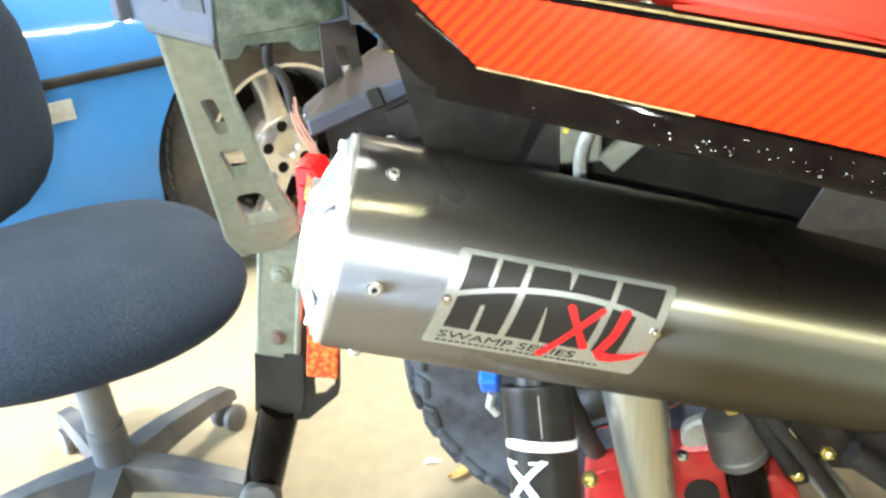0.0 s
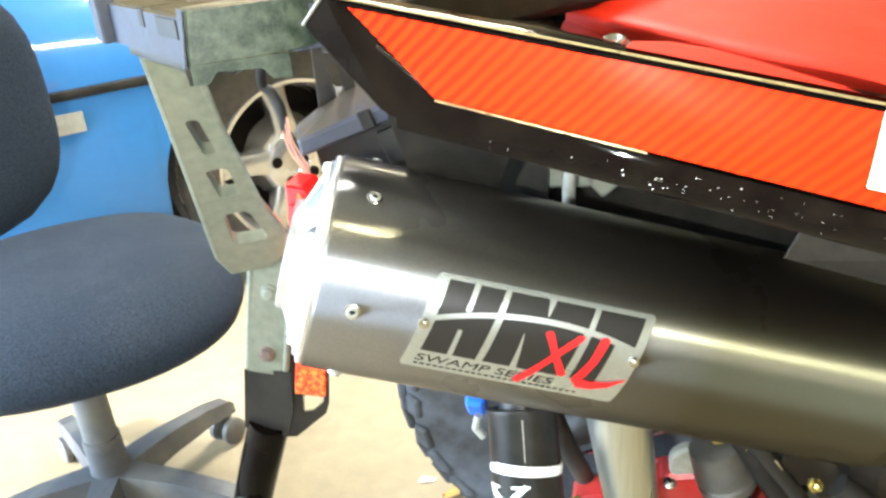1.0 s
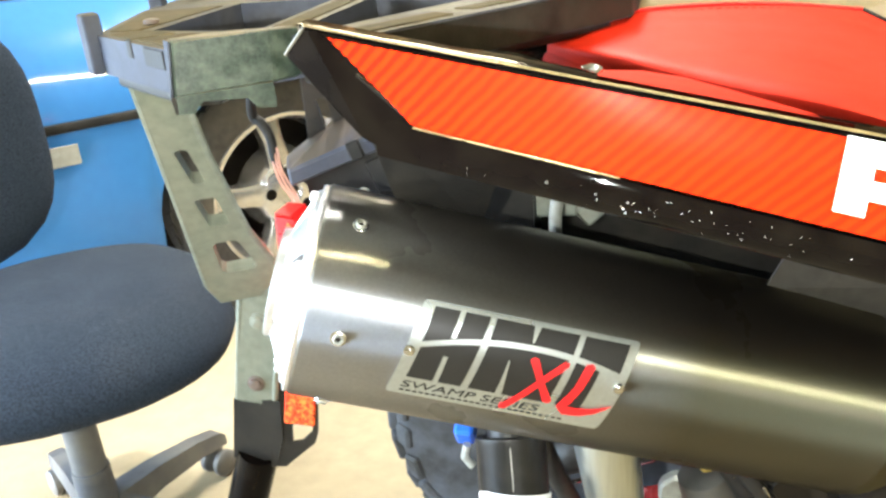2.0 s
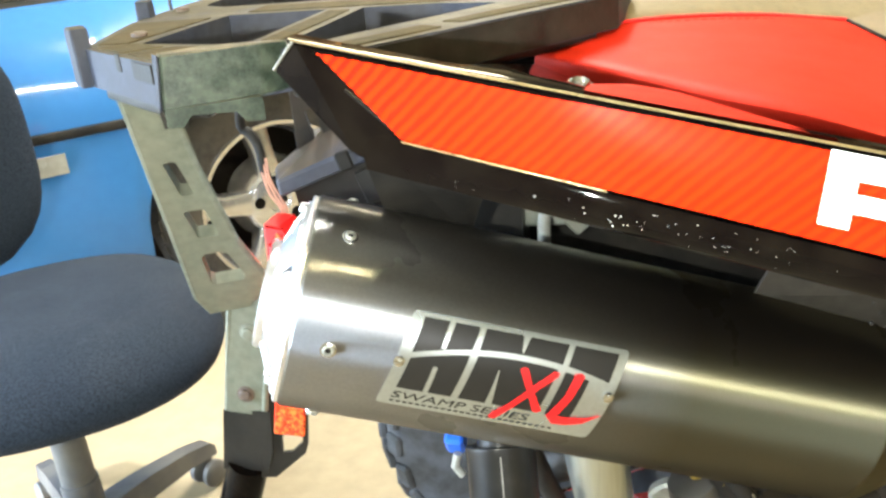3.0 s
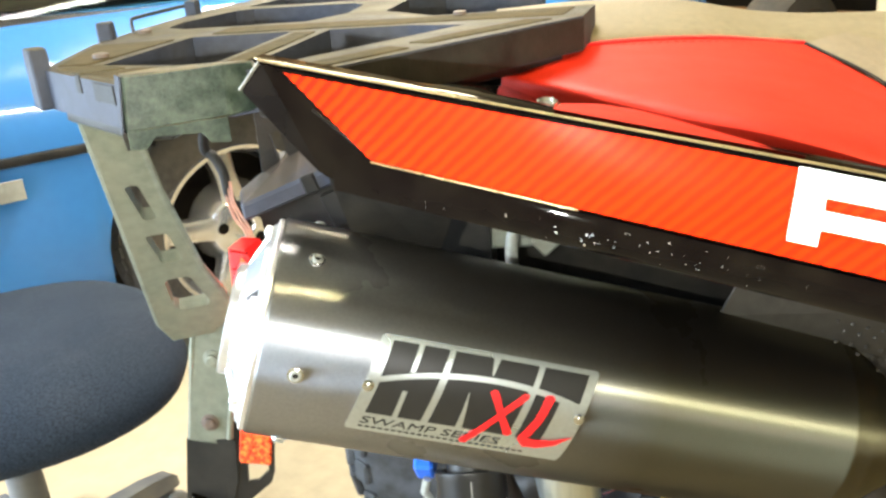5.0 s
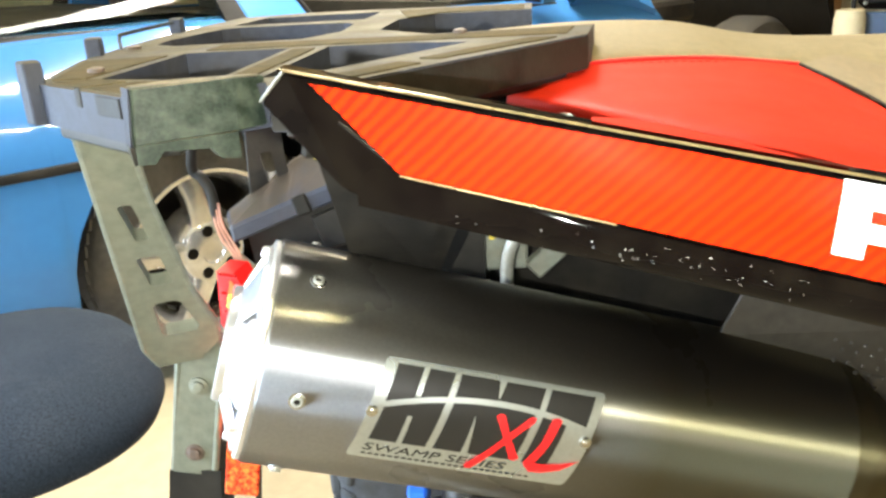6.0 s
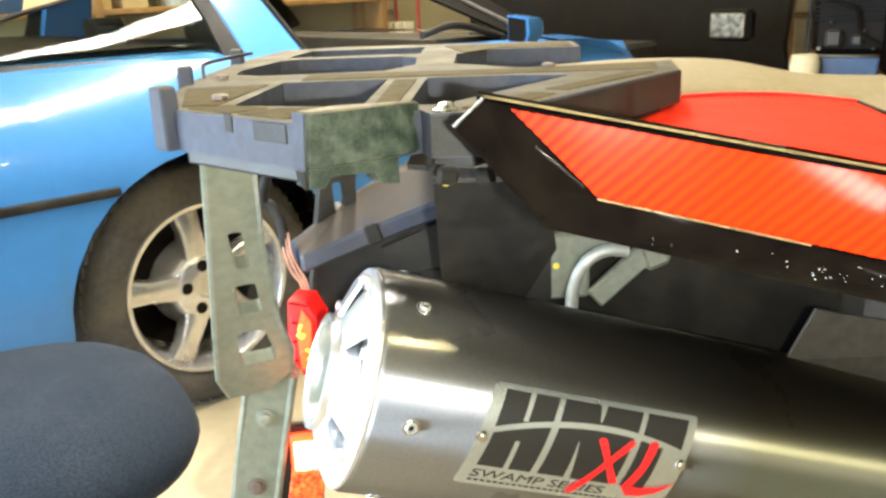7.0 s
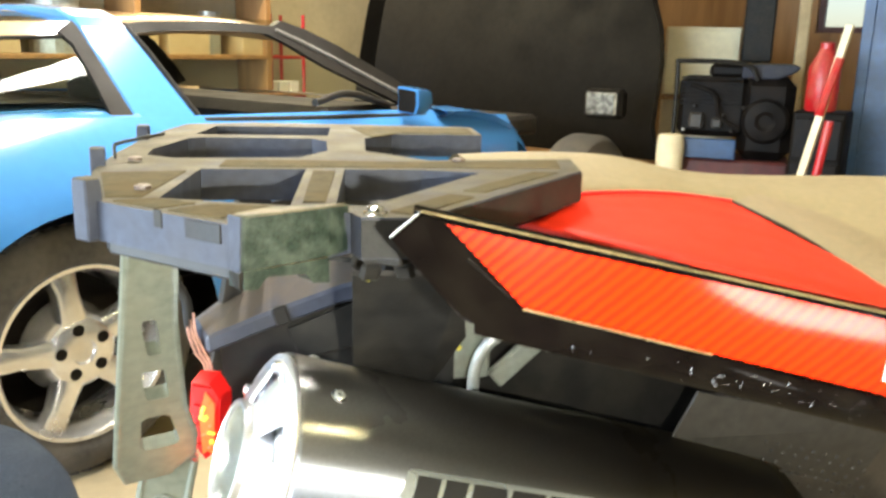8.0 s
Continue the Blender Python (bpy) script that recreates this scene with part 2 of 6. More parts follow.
DUST = (0.30, 0.24, 0.15)
M = dict(
    rack=material("rack_plastic", (0.030, 0.034, 0.050), 0.6, 0, 0.2, 90, 0.2, 700, (0.09, 0.08, 0.065), 0.22, 14, spec=0.22),
    hood=material("tail_plastic", (0.022, 0.026, 0.042), 0.42, 0, 0.2, 90, 0.12, 700, (0.12, 0.10, 0.08), 0.2, 14),
    dusty=material("dusty_plastic", (0.058, 0.048, 0.026), 0.85, 0, 0.3, 60, 0.25, 600, (0.105, 0.078, 0.042), 0.6, 16, spec=0.1),
    block=material("scuffed_plastic", (0.012, 0.019, 0.0135), 0.5, 0, 0.6, 420, 0.15, 600, (0.058, 0.072, 0.056), 0.55, 95, spec=0.35),
    cast=material("cast_bracket", (0.150, 0.160, 0.122), 0.42, 0.25, 0.2, 80, 0.12, 500, (0.20, 0.19, 0.14), 0.45, 18),
    black=material("black_gloss", (0.0030, 0.0020, 0.0017), 0.06, 0, 0.2, 50, 0.02, 60, DUST, 0.01, 30, spec=0.07),
    # pale metal colour for the highlight on the black fender's tip
    bevel=material("painted_glint", (0.20, 0.185, 0.145), 0.24, 0.6, 0.2, 80, 0.05, 200, spec=0.9),
    glossedge=material("black_gloss_edge", (0.004, 0.003, 0.0025), 0.14, 0, 0.2, 80, spec=0.45),
    satin=material("black_satin", (0.013, 0.012, 0.011), 0.36, 0, 0.2, 60, 0.08, 300, DUST, 0.03, 20, spec=0.25),
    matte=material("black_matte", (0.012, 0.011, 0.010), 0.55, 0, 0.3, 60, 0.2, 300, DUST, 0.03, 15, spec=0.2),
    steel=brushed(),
    polished=material("polished_aluminium", (0.93, 0.93, 0.95), 0.42, 1, 0.05, 80, 0.05, 200),
    tubing=material("brushed_tube", (0.70, 0.74, 0.72), 0.34, 1.0, 0.08, 40, 0.12, 400, (0.54, 0.56, 0.46), 0.35, 14, stretch=(6, 6, 0.3)),
    roof=material("tinted_roof", (0.34, 0.22, 0.11), 0.12, 0, 0.1, 20, 0, 10, (0.45, 0.34, 0.2), 0.4, 6, coat=0.8),
    dullmetal=material("dull_heat_shield", (0.040, 0.036, 0.031), 0.5, 0.2, 0.25, 60, 0.2, 90, (0.04, 0.034, 0.026), 0.6, 18, spec=0.3),
    diecast=material("diecast_latch", (0.20, 0.215, 0.185), 0.45, 0.2, 0.15, 90, 0.1, 300, (0.22, 0.2, 0.15), 0.4, 40),
    rusty=material("rusty_fastener", (0.095, 0.066, 0.050), 0.5, 0.0, 0.25, 150, 0.1, 300),
    chrome=material("bright_metal", (0.80, 0.80, 0.80), 0.10, 1, 0.08, 120),
    zinc=material("zinc_metal", (0.36, 0.37, 0.34), 0.4, 0.35, 0.15, 90, 0.1, 300, (0.2, 0.17, 0.12), 0.4, 30),
    alu=material("alloy_rim", (0.70, 0.70, 0.71), 0.24, 0.85, 0.08, 60, 0.0, 100, (0.25, 0.2, 0.13), 0.25, 9),
    orange=hatched(),
    red=material("red_vinyl", (0.64, 0.026, 0.010), 0.55, 0, 0.06, 40, 0.12, 700, (0.62, 0.028, 0.010), 0.3, 9, spec=0.18),
    redpaint=material("red_frame_paint", (0.40, 0.008, 0.012), 0.35, 0, 0.15, 60, 0.05, 200, DUST, 0.2, 15),
    tan=material("tan_vinyl", (0.195, 0.160, 0.098), 0.6, 0, 0.12, 120, 0.35, 900, (0.16, 0.122, 0.074), 0.4, 5, spec=0.3),
    # the seat's tan with some shade put into the colour
    shadedvinyl=material("shaded_tan_vinyl", (0.17, 0.136, 0.086), 0.55, 0, 0.15, 120, 0.35, 900, (0.20, 0.155, 0.10), 0.5, 6),
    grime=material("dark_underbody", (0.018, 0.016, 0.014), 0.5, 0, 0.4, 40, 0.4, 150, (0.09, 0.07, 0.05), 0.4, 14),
    white=material("white_reflective", (0.88, 0.88, 0.86), 0.4, 0, 0.03, 60),
    platem=material("silver_plate", (0.56, 0.60, 0.60), 0.3, 0.9, 0.06, 200, 0.05, 500),
    ink=material("black_ink", (0.014, 0.013, 0.012), 0.35, 0, 0.1, 100),
    stitch=material("dark_red_thread", (0.22, 0.02, 0.012), 0.8, 0, 0.1, 200),
    copperwire=material("pinkish_wire", (0.42, 0.20, 0.13), 0.45, 0, 0.1, 200),
    redink=material("red_ink", (0.70, 0.012, 0.014), 0.4, 0, 0.05, 100),
    lens=material("red_lens", (0.20, 0.005, 0.005), 0.12, 0, 0.3, 300, 0.6, 260, coat=0.5),
    lit=glow("lit_red_lens", (1.0, 0.035, 0.008), 6.0),
    tailred=glow("lit_tail_lens", (0.80, 0.012, 0.010), 0.30),
    gold=material("worn_gold_edge", (0.24, 0.18, 0.085), 0.3, 0.5, 0.3, 90),
    marker=material("side_marker", (0.30, 0.29, 0.25), 0.3, 0, 0.1, 60),
    # bright red with orange speckle paints the torch's glitter in the reflector
    prism=material("prismatic_red", (0.85, 0.045, 0.015), 0.2, 0, 0.75, 260, 0.5, 320, (0.95, 0.30, 0.05), 0.7, 170, coat=0.5),
    amber=glow("lit_amber_lens", (1.0, 0.28, 0.03), 3.0),
    fabric=material("charcoal_fabric", (0.0175, 0.0250, 0.0390), 0.85, 0, 0.5, 300, 0.6, 700, (0.0220, 0.0300, 0.0450), 0.4, 8, spec=0.15),
    greyplastic=material("grey_plastic", (0.060, 0.062, 0.068), 0.5, 0, 0.12, 50, 0.15, 300, (0.3, 0.27, 0.2), 0.35, 9),
    blue=material("blue_car_paint", (0.043, 0.162, 0.385), 0.20, 0.0, 0.03, 40, 0.0, 10, (0.038, 0.142, 0.335), 0.25, 3, coat=0.7, spec=0.15),
    rubber=material("tyre_rubber", (0.040, 0.037, 0.034), 0.75, 0, 0.25, 60, 0.3, 250, (0.13, 0.11, 0.08), 0.4, 8),
    muddyrubber=material("muddy_rubber", (0.034, 0.036, 0.040), 0.75, 0, 0.3, 60, 0.35, 250, (0.13, 0.145, 0.175), 0.55, 16),
    darkgrey=material("dark_grey_rubber", (0.055, 0.054, 0.052), 0.45, 0, 0.2, 60, 0.1, 200, DUST, 0.08, 20),
    yellowzinc=material("yellow_passivated_steel", (0.62, 0.50, 0.16), 0.28, 0.9, 0.2, 150),
    trimgrey=material("grey_rubber_trim", (0.10, 0.095, 0.085), 0.45, 0, 0.15, 60),
    core=glow("lit_lamp_core", (1.0, 0.55, 0.16), 22.0),
    concrete=material("concrete_floor", (0.245, 0.195, 0.115), 0.65, 0, 0.10, 25, 0.25, 90, (0.19, 0.145, 0.08), 0.5, 2.2),
    glass=clear("car_glass", (0.70, 0.71, 0.58)),
    wood=material("wood_panel", (0.30, 0.16, 0.06), 0.6, 0, 0.25, 14, 0.2, 60, (0.18, 0.09, 0.035), 0.5, 3, stretch=(1, 1, 0.15)),
    wall=material("painted_wall", (0.48, 0.43, 0.29), 0.8, 0, 0.06, 20, 0.1, 60, (0.3, 0.25, 0.17), 0.4, 2),
    card=material("cardboard", (0.48, 0.36, 0.20), 0.85, 0, 0.1, 30, 0.1, 100, (0.35, 0.25, 0.13), 0.4, 6),
    cream=material("cream_board", (0.70, 0.62, 0.42), 0.7, 0, 0.06, 30, 0.05, 100, (0.5, 0.42, 0.26), 0.4, 5),
    bluemetal=material("blue_lift_paint", (0.026, 0.070, 0.175), 0.4, 0, 0.15, 30, 0.1, 100, (0.055, 0.07, 0.10), 0.4, 6),
    maroon=material("maroon_paint", (0.085, 0.014, 0.012), 0.5, 0, 0.25, 30, 0.1, 100, (0.06, 0.04, 0.03), 0.5, 9),
    engine=material("oily_black_metal", (0.0048, 0.0038, 0.0035), 0.5, 0, 0.5, 20, 0.4, 60, (0.018, 0.013, 0.010), 0.5, 12, spec=0.12),
    leafm=material("dry_leaf", (0.55, 0.30, 0.08), 0.7, 0, 0.2, 200),
    dark=material("dark_interior", (0.0055, 0.0042, 0.0030), 0.6, 0, 0.3, 30, spec=0.12),
    bluebit=material("blue_plastic", (0.02, 0.12, 0.60), 0.35, 0, 0.1, 100),
    yellow=material("yellow_plastic", (0.75, 0.60, 0.06), 0.45, 0, 0.1, 100),
    lampglass=material("headlamp_glass", (0.50, 0.50, 0.47), 0.12, 0.7, 0.6, 40, 0.9, 45),
)



def settle_dust(m, color, amount, low=0.3, high=0.65):
    """Dust that lies on the faces that look upward."""
    n, link = m.node_tree.nodes, m.node_tree.links.new
    b = n["Principled BSDF"]
    src = b.inputs["Base Color"].links[0].from_socket
    ge = n.new("ShaderNodeNewGeometry")
    sep = n.new("ShaderNodeSeparateXYZ")
    link(ge.outputs["True Normal"], sep.inputs["Vector"])
    no = n.new("ShaderNodeTexNoise")
    no.inputs["Scale"].default_value, no.inputs["Detail"].default_value = 35, 6
    co = n.new("ShaderNodeTexCoord")
    link(co.outputs["Object"], no.inputs["Vector"])
    a = n.new("ShaderNodeMapRange")
    a.inputs["From Min"].default_value, a.inputs["From Max"].default_value = 0.5, 0.85
    link(sep.outputs["Z"], a.inputs["Value"])
    c = n.new("ShaderNodeMapRange")
    c.inputs["From Min"].default_value, c.inputs["From Max"].default_value = low, high
    c.inputs["To Max"].default_value = amount
    link(no.outputs["Fac"], c.inputs["Value"])
    mu = n.new("ShaderNodeMath")
    mu.operation = "MULTIPLY"
    link(a.outputs["Result"], mu.inputs[0])
    link(c.outputs["Result"], mu.inputs[1])
    mix = n.new("ShaderNodeMix")
    mix.data_type = "RGBA"
    mix.inputs["B"].default_value = (*color, 1)
    link(src, mix.inputs["A"])
    link(mu.outputs["Value"], mix.inputs["Factor"])
    link(mix.outputs["Result"], b.inputs["Base Color"])


settle_dust(M["rack"], (0.061, 0.050, 0.025), 0.94, 0.16, 0.58)
settle_dust(M["hood"], (0.062, 0.043, 0.026), 0.92, 0.1, 0.5)
settle_dust(M["block"], (0.20, 0.15, 0.085), 0.7)
sheen = M["fabric"].node_tree.nodes["Principled BSDF"].inputs
sheen["Sheen Weight"].default_value, sheen["Sheen Roughness"].default_value = 0.02, 0.4

# ---- mesh tools ----
BASE = {}


def thing(name, at, label, category, group=""):
    ob = new(name)
    ob.location = at
    ob.empty_display_size = 0.05
    BASE[ob] = Vector(at)
    return tagged(ob, label, category, group)


def part(name, bm, mat, parent=None, label="", smooth=False, at=None):
    """Links a bmesh, given in world metres, as one mesh object under a thing or a part."""
    base = BASE[parent] if parent else Vector(at or (0, 0, 0))
    bmesh.ops.translate(bm, verts=bm.verts, vec=-base)
    bmesh.ops.recalc_face_normals(bm, faces=bm.faces)
    me = bpy.data.meshes.new(name)
    if smooth:
        for f in bm.faces:
            f.smooth = True
        for e in bm.edges:
            e.smooth = len(e.link_faces) != 2 or e.calc_face_angle(0) < 0.7
    bm.to_mesh(me)
    bm.free()
    me.materials.append(M[mat])
    ob = new(name, me)
    BASE[ob] = base
    if parent:
        ob.parent = parent
    else:
        ob.location = base
    if label:
        ob["label"] = label
    return ob


def structure(name, bm, mat, label, category, smooth=False):
    return tagged(part(name, bm, mat, None, smooth=smooth), label, category, kind="structure")


def soften(bm, width, segments=1):
    if width:
        bmesh.ops.bevel(bm, geom=list(bm.edges), offset=width, segments=segments, affect="EDGES", clamp_overlap=True)
    return bm


def box(size, m, bevel=0.002):
    bm = bmesh.new()
    bmesh.ops.create_cube(bm, size=1, matrix=Matrix.Diagonal((*size, 1)))
    soften(bm, bevel)
    bmesh.ops.transform(bm, matrix=m, verts=bm.verts)
    return bm


def rings(loops, cap=True, closed=True):
    """A skin over loops of points."""
    bm = bmesh.new()
    vs = [[bm.verts.new(p) for p in loop] for loop in loops]
    n = len(loops[0])
    for a, b in zip(vs, vs[1:]):
        for i in range(n if closed else n - 1):
            bm.faces.new((a[i], a[(i + 1) % n], b[(i + 1) % n], b[i]))
    if cap and closed:
        bm.faces.new(vs[0][::-1])
        bm.faces.new(vs[-1])
    return bm


def prism(points, z0, z1, bevel=0.0):
    """An upright slab over an outline of (x, y)."""
    return soften(rings([[(x, y, z0) for x, y in points], [(x, y, z1) for x, y in points]]), bevel)


def slab(points, thick, bevel=0.0):
    """A plate over a loop of points in space, thickened along its normal."""
    p = [Vector(q) for q in points]
    n = sum(((p[i] - p[0]).cross(p[i + 1] - p[0]) for i in range(1, len(p) - 1)), Vector()).normalized() * thick
    return soften(rings([p, [q + n for q in p]]), bevel)


def frame_of(d):
    d = Vector(d).normalized()
    a = d.cross(Vector((0, 0, 1)) if abs(d.z) < 0.95 else Vector((1, 0, 0))).normalized()
    return a, a.cross(d), d


def lathe(origin, d, profile, seg=32, cap=True):
    """A turned body: profile of (distance along d, radius)."""
    a, b, d = frame_of(d)
    o = Vector(origin)
    return rings([[o + d * s + (a * math.cos(k * math.tau / seg) + b * math.sin(k * math.tau / seg)) * r for k in range(seg)] for s, r in profile], cap)


def tube(points, r, seg=10):
    p = [Vector(q) for q in points]
    loops, a = [], None
    for i, q in enumerate(p):
        d = (p[min(i + 1, len(p) - 1)] - p[max(i - 1, 0)]).normalized()
        a = frame_of(d)[0] if a is None else (a - d * a.dot(d)).normalized()
        b = a.cross(d)
        loops.append([q + (a * math.cos(k * math.tau / seg) + b * math.sin(k * math.tau / seg)) * (r[i] if isinstance(r, (list, tuple)) else r) for k in range(seg)])
    return rings(loops)


def curve(points, n=8):
    """A smooth way through points."""
    p = [Vector(q) for q in points]
    p = [p[0] * 2 - p[1], *p, p[-1] * 2 - p[-2]]
    out = []
    for i in range(1, len(p) - 2):
        for k in range(n):
            t = k / n
            out.append(0.5 * (2 * p[i] + (p[i + 1] - p[i - 1]) * t + (2 * p[i - 1] - 5 * p[i] + 4 * p[i + 1] - p[i + 2]) * t * t + (3 * p[i] - p[i - 1] - 3 * p[i + 1] + p[i + 2]) * t ** 3))
    return [*out, p[-2]]


def join(*parts):
    """Several bmeshes as one."""
    out = parts[0]
    for bm in parts[1:]:
        me = bpy.data.meshes.new("join")
        bm.to_mesh(me)
        bm.free()
        out.from_mesh(me)
        bpy.data.meshes.remove(me)
    return out


def plate_with_holes(outer, holes, thick, m, bevel=0.0):
    """A flat plate in its own x, y plane with holes through it."""
    bm = bmesh.new()
    edges = []
    for loop in (outer, *holes):
        vs = [bm.verts.new((x, y, 0)) for x, y in loop]
        edges += [bm.edges.new((vs[i], vs[(i + 1) % len(vs)])) for i in range(len(vs))]
    bmesh.ops.triangle_fill(bm, use_beauty=True, use_dissolve=False, edges=edges)
    res = bmesh.ops.extrude_face_region(bm, geom=list(bm.faces))
    bmesh.ops.translate(bm, verts=[v for v in res["geom"] if isinstance(v, bmesh.types.BMVert)], vec=(0, 0, thick))
    bmesh.ops.transform(bm, matrix=m, verts=bm.verts)
    return bm

# ---- the garage: its axes follow the parked car, u forward, v to its near side ----
YAW = radians(46)
HUB = Vector((-0.672, 1.375, 0))
UX = Vector((math.cos(YAW), math.sin(YAW), 0))
VX = Vector((math.sin(YAW), -math.cos(YAW), 0))


def g(u, v, z):
    return HUB + UX * u + VX * v + Vector((0, 0, z))


def gm(u, v, z, turn=0.0):
    return Matrix.Translation(g(u, v, z)) @ Matrix.Rotation(YAW + radians(turn), 4, "Z")


U0, U1, V0, V1, H = -3.6, 5.4, -3.4, 5.0, 2.7
structure("floor", box((U1 - U0 + 0.3, V1 - V0 + 0.3, 0.1), gm((U0 + U1) / 2, (V0 + V1) / 2, -0.05), 0), "concrete", "pale dusty concrete garage floor with stains", "floor")
structure("ground", box((400, 400, 0.1), gm(-203.8, 0, -0.07), 0), "concrete", "pale concrete driveway running off outside", "ground")
N0, N1W, NZ0, NZ1 = 0.22, 0.80, 1.26, 1.86  # small window in the back wall
structure("wall_north", join(
    box((0.15, N0 - V0 + 0.15, H), gm(U1 + 0.075, (N0 + V0 - 0.15) / 2, H / 2), 0),
    box((0.15, V1 - N1W + 0.15, H), gm(U1 + 0.075, (N1W + V1 + 0.15) / 2, H / 2), 0),
    box((0.15, N1W - N0, NZ0), gm(U1 + 0.075, (N0 + N1W) / 2, NZ0 / 2), 0),
    box((0.15, N1W - N0, H - NZ1), gm(U1 + 0.075, (N0 + N1W) / 2, (H + NZ1) / 2), 0)), "wood", "brown wood-panelled back wall with a small window", "wall")
structure("window_2", join(*[box((0.06, w, h), gm(U1 + 0.06, v, z), 0.004) for v, z, w, h in ((N0 + 0.02, (NZ0 + NZ1) / 2, 0.04, NZ1 - NZ0), (N1W - 0.02, (NZ0 + NZ1) / 2, 0.04, NZ1 - NZ0), ((N0 + N1W) / 2, NZ0 + 0.02, N1W - N0 - 0.08, 0.04), ((N0 + N1W) / 2, NZ1 - 0.02, N1W - N0 - 0.08, 0.04))]), "maroon", "dark red painted window frame", "window")
structure("wall_west", box((U1 - U0, 0.15, H), gm((U0 + U1) / 2, V0 - 0.075, H / 2), 0), "wall", "cream painted side wall", "wall")
# unseen window behind the camera, added to house the decal's highlight lamp
W0, W1, Z0, Z1 = -2.55, -1.55, 0.9, 1.6
structure("wall_east", join(
    box((W0 - U0, 0.15, H), gm((U0 + W0) / 2, V1 + 0.075, H / 2), 0),
    box((U1 - W1, 0.15, H), gm((U1 + W1) / 2, V1 + 0.075, H / 2), 0),
    box((W1 - W0, 0.15, Z0), gm((W0 + W1) / 2, V1 + 0.075, Z0 / 2), 0),
    box((W1 - W0, 0.15, H - Z1), gm((W0 + W1) / 2, V1 + 0.075, (H + Z1) / 2), 0)), "wall", "cream painted side wall with an added window", "wall")
added_window = join(*[box((w, 0.06, h), gm(u, V1 + 0.09, z), 0.004) for u, z, w, h in ((W0 + 0.025, 1.25, 0.05, 0.7), (W1 - 0.025, 1.25, 0.05, 0.7), ((W0 + W1) / 2, Z0 + 0.025, W1 - W0 - 0.1, 0.05), ((W0 + W1) / 2, Z1 - 0.025, W1 - W0 - 0.1, 0.05))])
structure("added_window", added_window, "cream", "cream frame of the added, unseen window", "window")
structure("ceiling", box((U1 - U0 + 0.3, V1 - V0 + 0.3, 0.1), gm((U0 + U1) / 2, (V0 + V1) / 2, H + 0.05), 0), "wall", "cream plasterboard ceiling", "ceiling")
DOOR = (-2.6, 1.25, 2.40)
structure("wall_south", join(
    box((0.15, DOOR[0] - V0, H), gm(U0 - 0.075, (DOOR[0] + V0) / 2, H / 2), 0),
    box((0.15, V1 - DOOR[1], H), gm(U0 - 0.075, (DOOR[1] + V1) / 2, H / 2), 0),
    box((0.15, DOOR[1] - DOOR[0], H - DOOR[2]), gm(U0 - 0.075, (DOOR[0] + DOOR[1]) / 2, (H + DOOR[2]) / 2), 0)), "wall", "cream front wall with a wide open garage door", "wall")

# ---- quad bike ----
quad = thing("quad_bike", (0.25, 0.3, 0), "red and black quad bike with rear cargo rack and big silencer", "quad bike")

# cargo rack: top at RZ, rails 45 mm deep
RZ, RD = 0.985, 0.032
OUT = [(-0.266, 0.44), (-0.258, 0.25), (-0.243, 0.12), (-0.198, -0.032), (-0.080, -0.124), (-0.068, -0.132), (-0.010, -0.090), (0.004, -0.078), (0.012, -0.098), (0.058, -0.098), (0.243, 0.146),
       (0.256, 0.245), (0.09, 0.222), (0.02, 0.30), (0.02, 0.44), (0.06, 0.50), (0.19, 0.50), (0.19, 0.62), (-0.15, 0.66), (-0.25, 0.62)]
HOLES = [[(-0.150, -0.020), (-0.146, 0.145), (-0.042, 0.148), (-0.043, -0.052)], [(-0.008, -0.052), (-0.003, 0.148), (0.075, 0.148), (0.133, 0.128), (0.020, -0.050)],
         [(-0.222, 0.25), (-0.228, 0.30), (-0.210, 0.42), (-0.19, 0.435), (-0.05, 0.43), (-0.030, 0.40), (-0.025, 0.30), (-0.055, 0.235), (-0.19, 0.225)], [(-0.21, 0.47), (-0.20, 0.59), (-0.03, 0.59), (-0.03, 0.47)]]
rack = part("cargo_rack", plate_with_holes(OUT, HOLES, RD, pose(0, 0, RZ - RD)), "rack", quad, "dark grey dusty plastic cargo rack")
# thin black sheets paint the shade on the rail's outer face beside the block
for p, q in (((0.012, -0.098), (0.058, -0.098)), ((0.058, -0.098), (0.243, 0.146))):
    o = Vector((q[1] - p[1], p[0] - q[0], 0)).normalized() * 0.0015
    part("rail_shade", slab([Vector((*p, RZ - RD + 0.001)) + o, Vector((*q, RZ - RD + 0.001)) + o, Vector((*q, RZ - 0.0015)) + o, Vector((*p, RZ - 0.0015)) + o], -0.003), "matte", rack, "dark sheet for the shade on the rail's outer face")
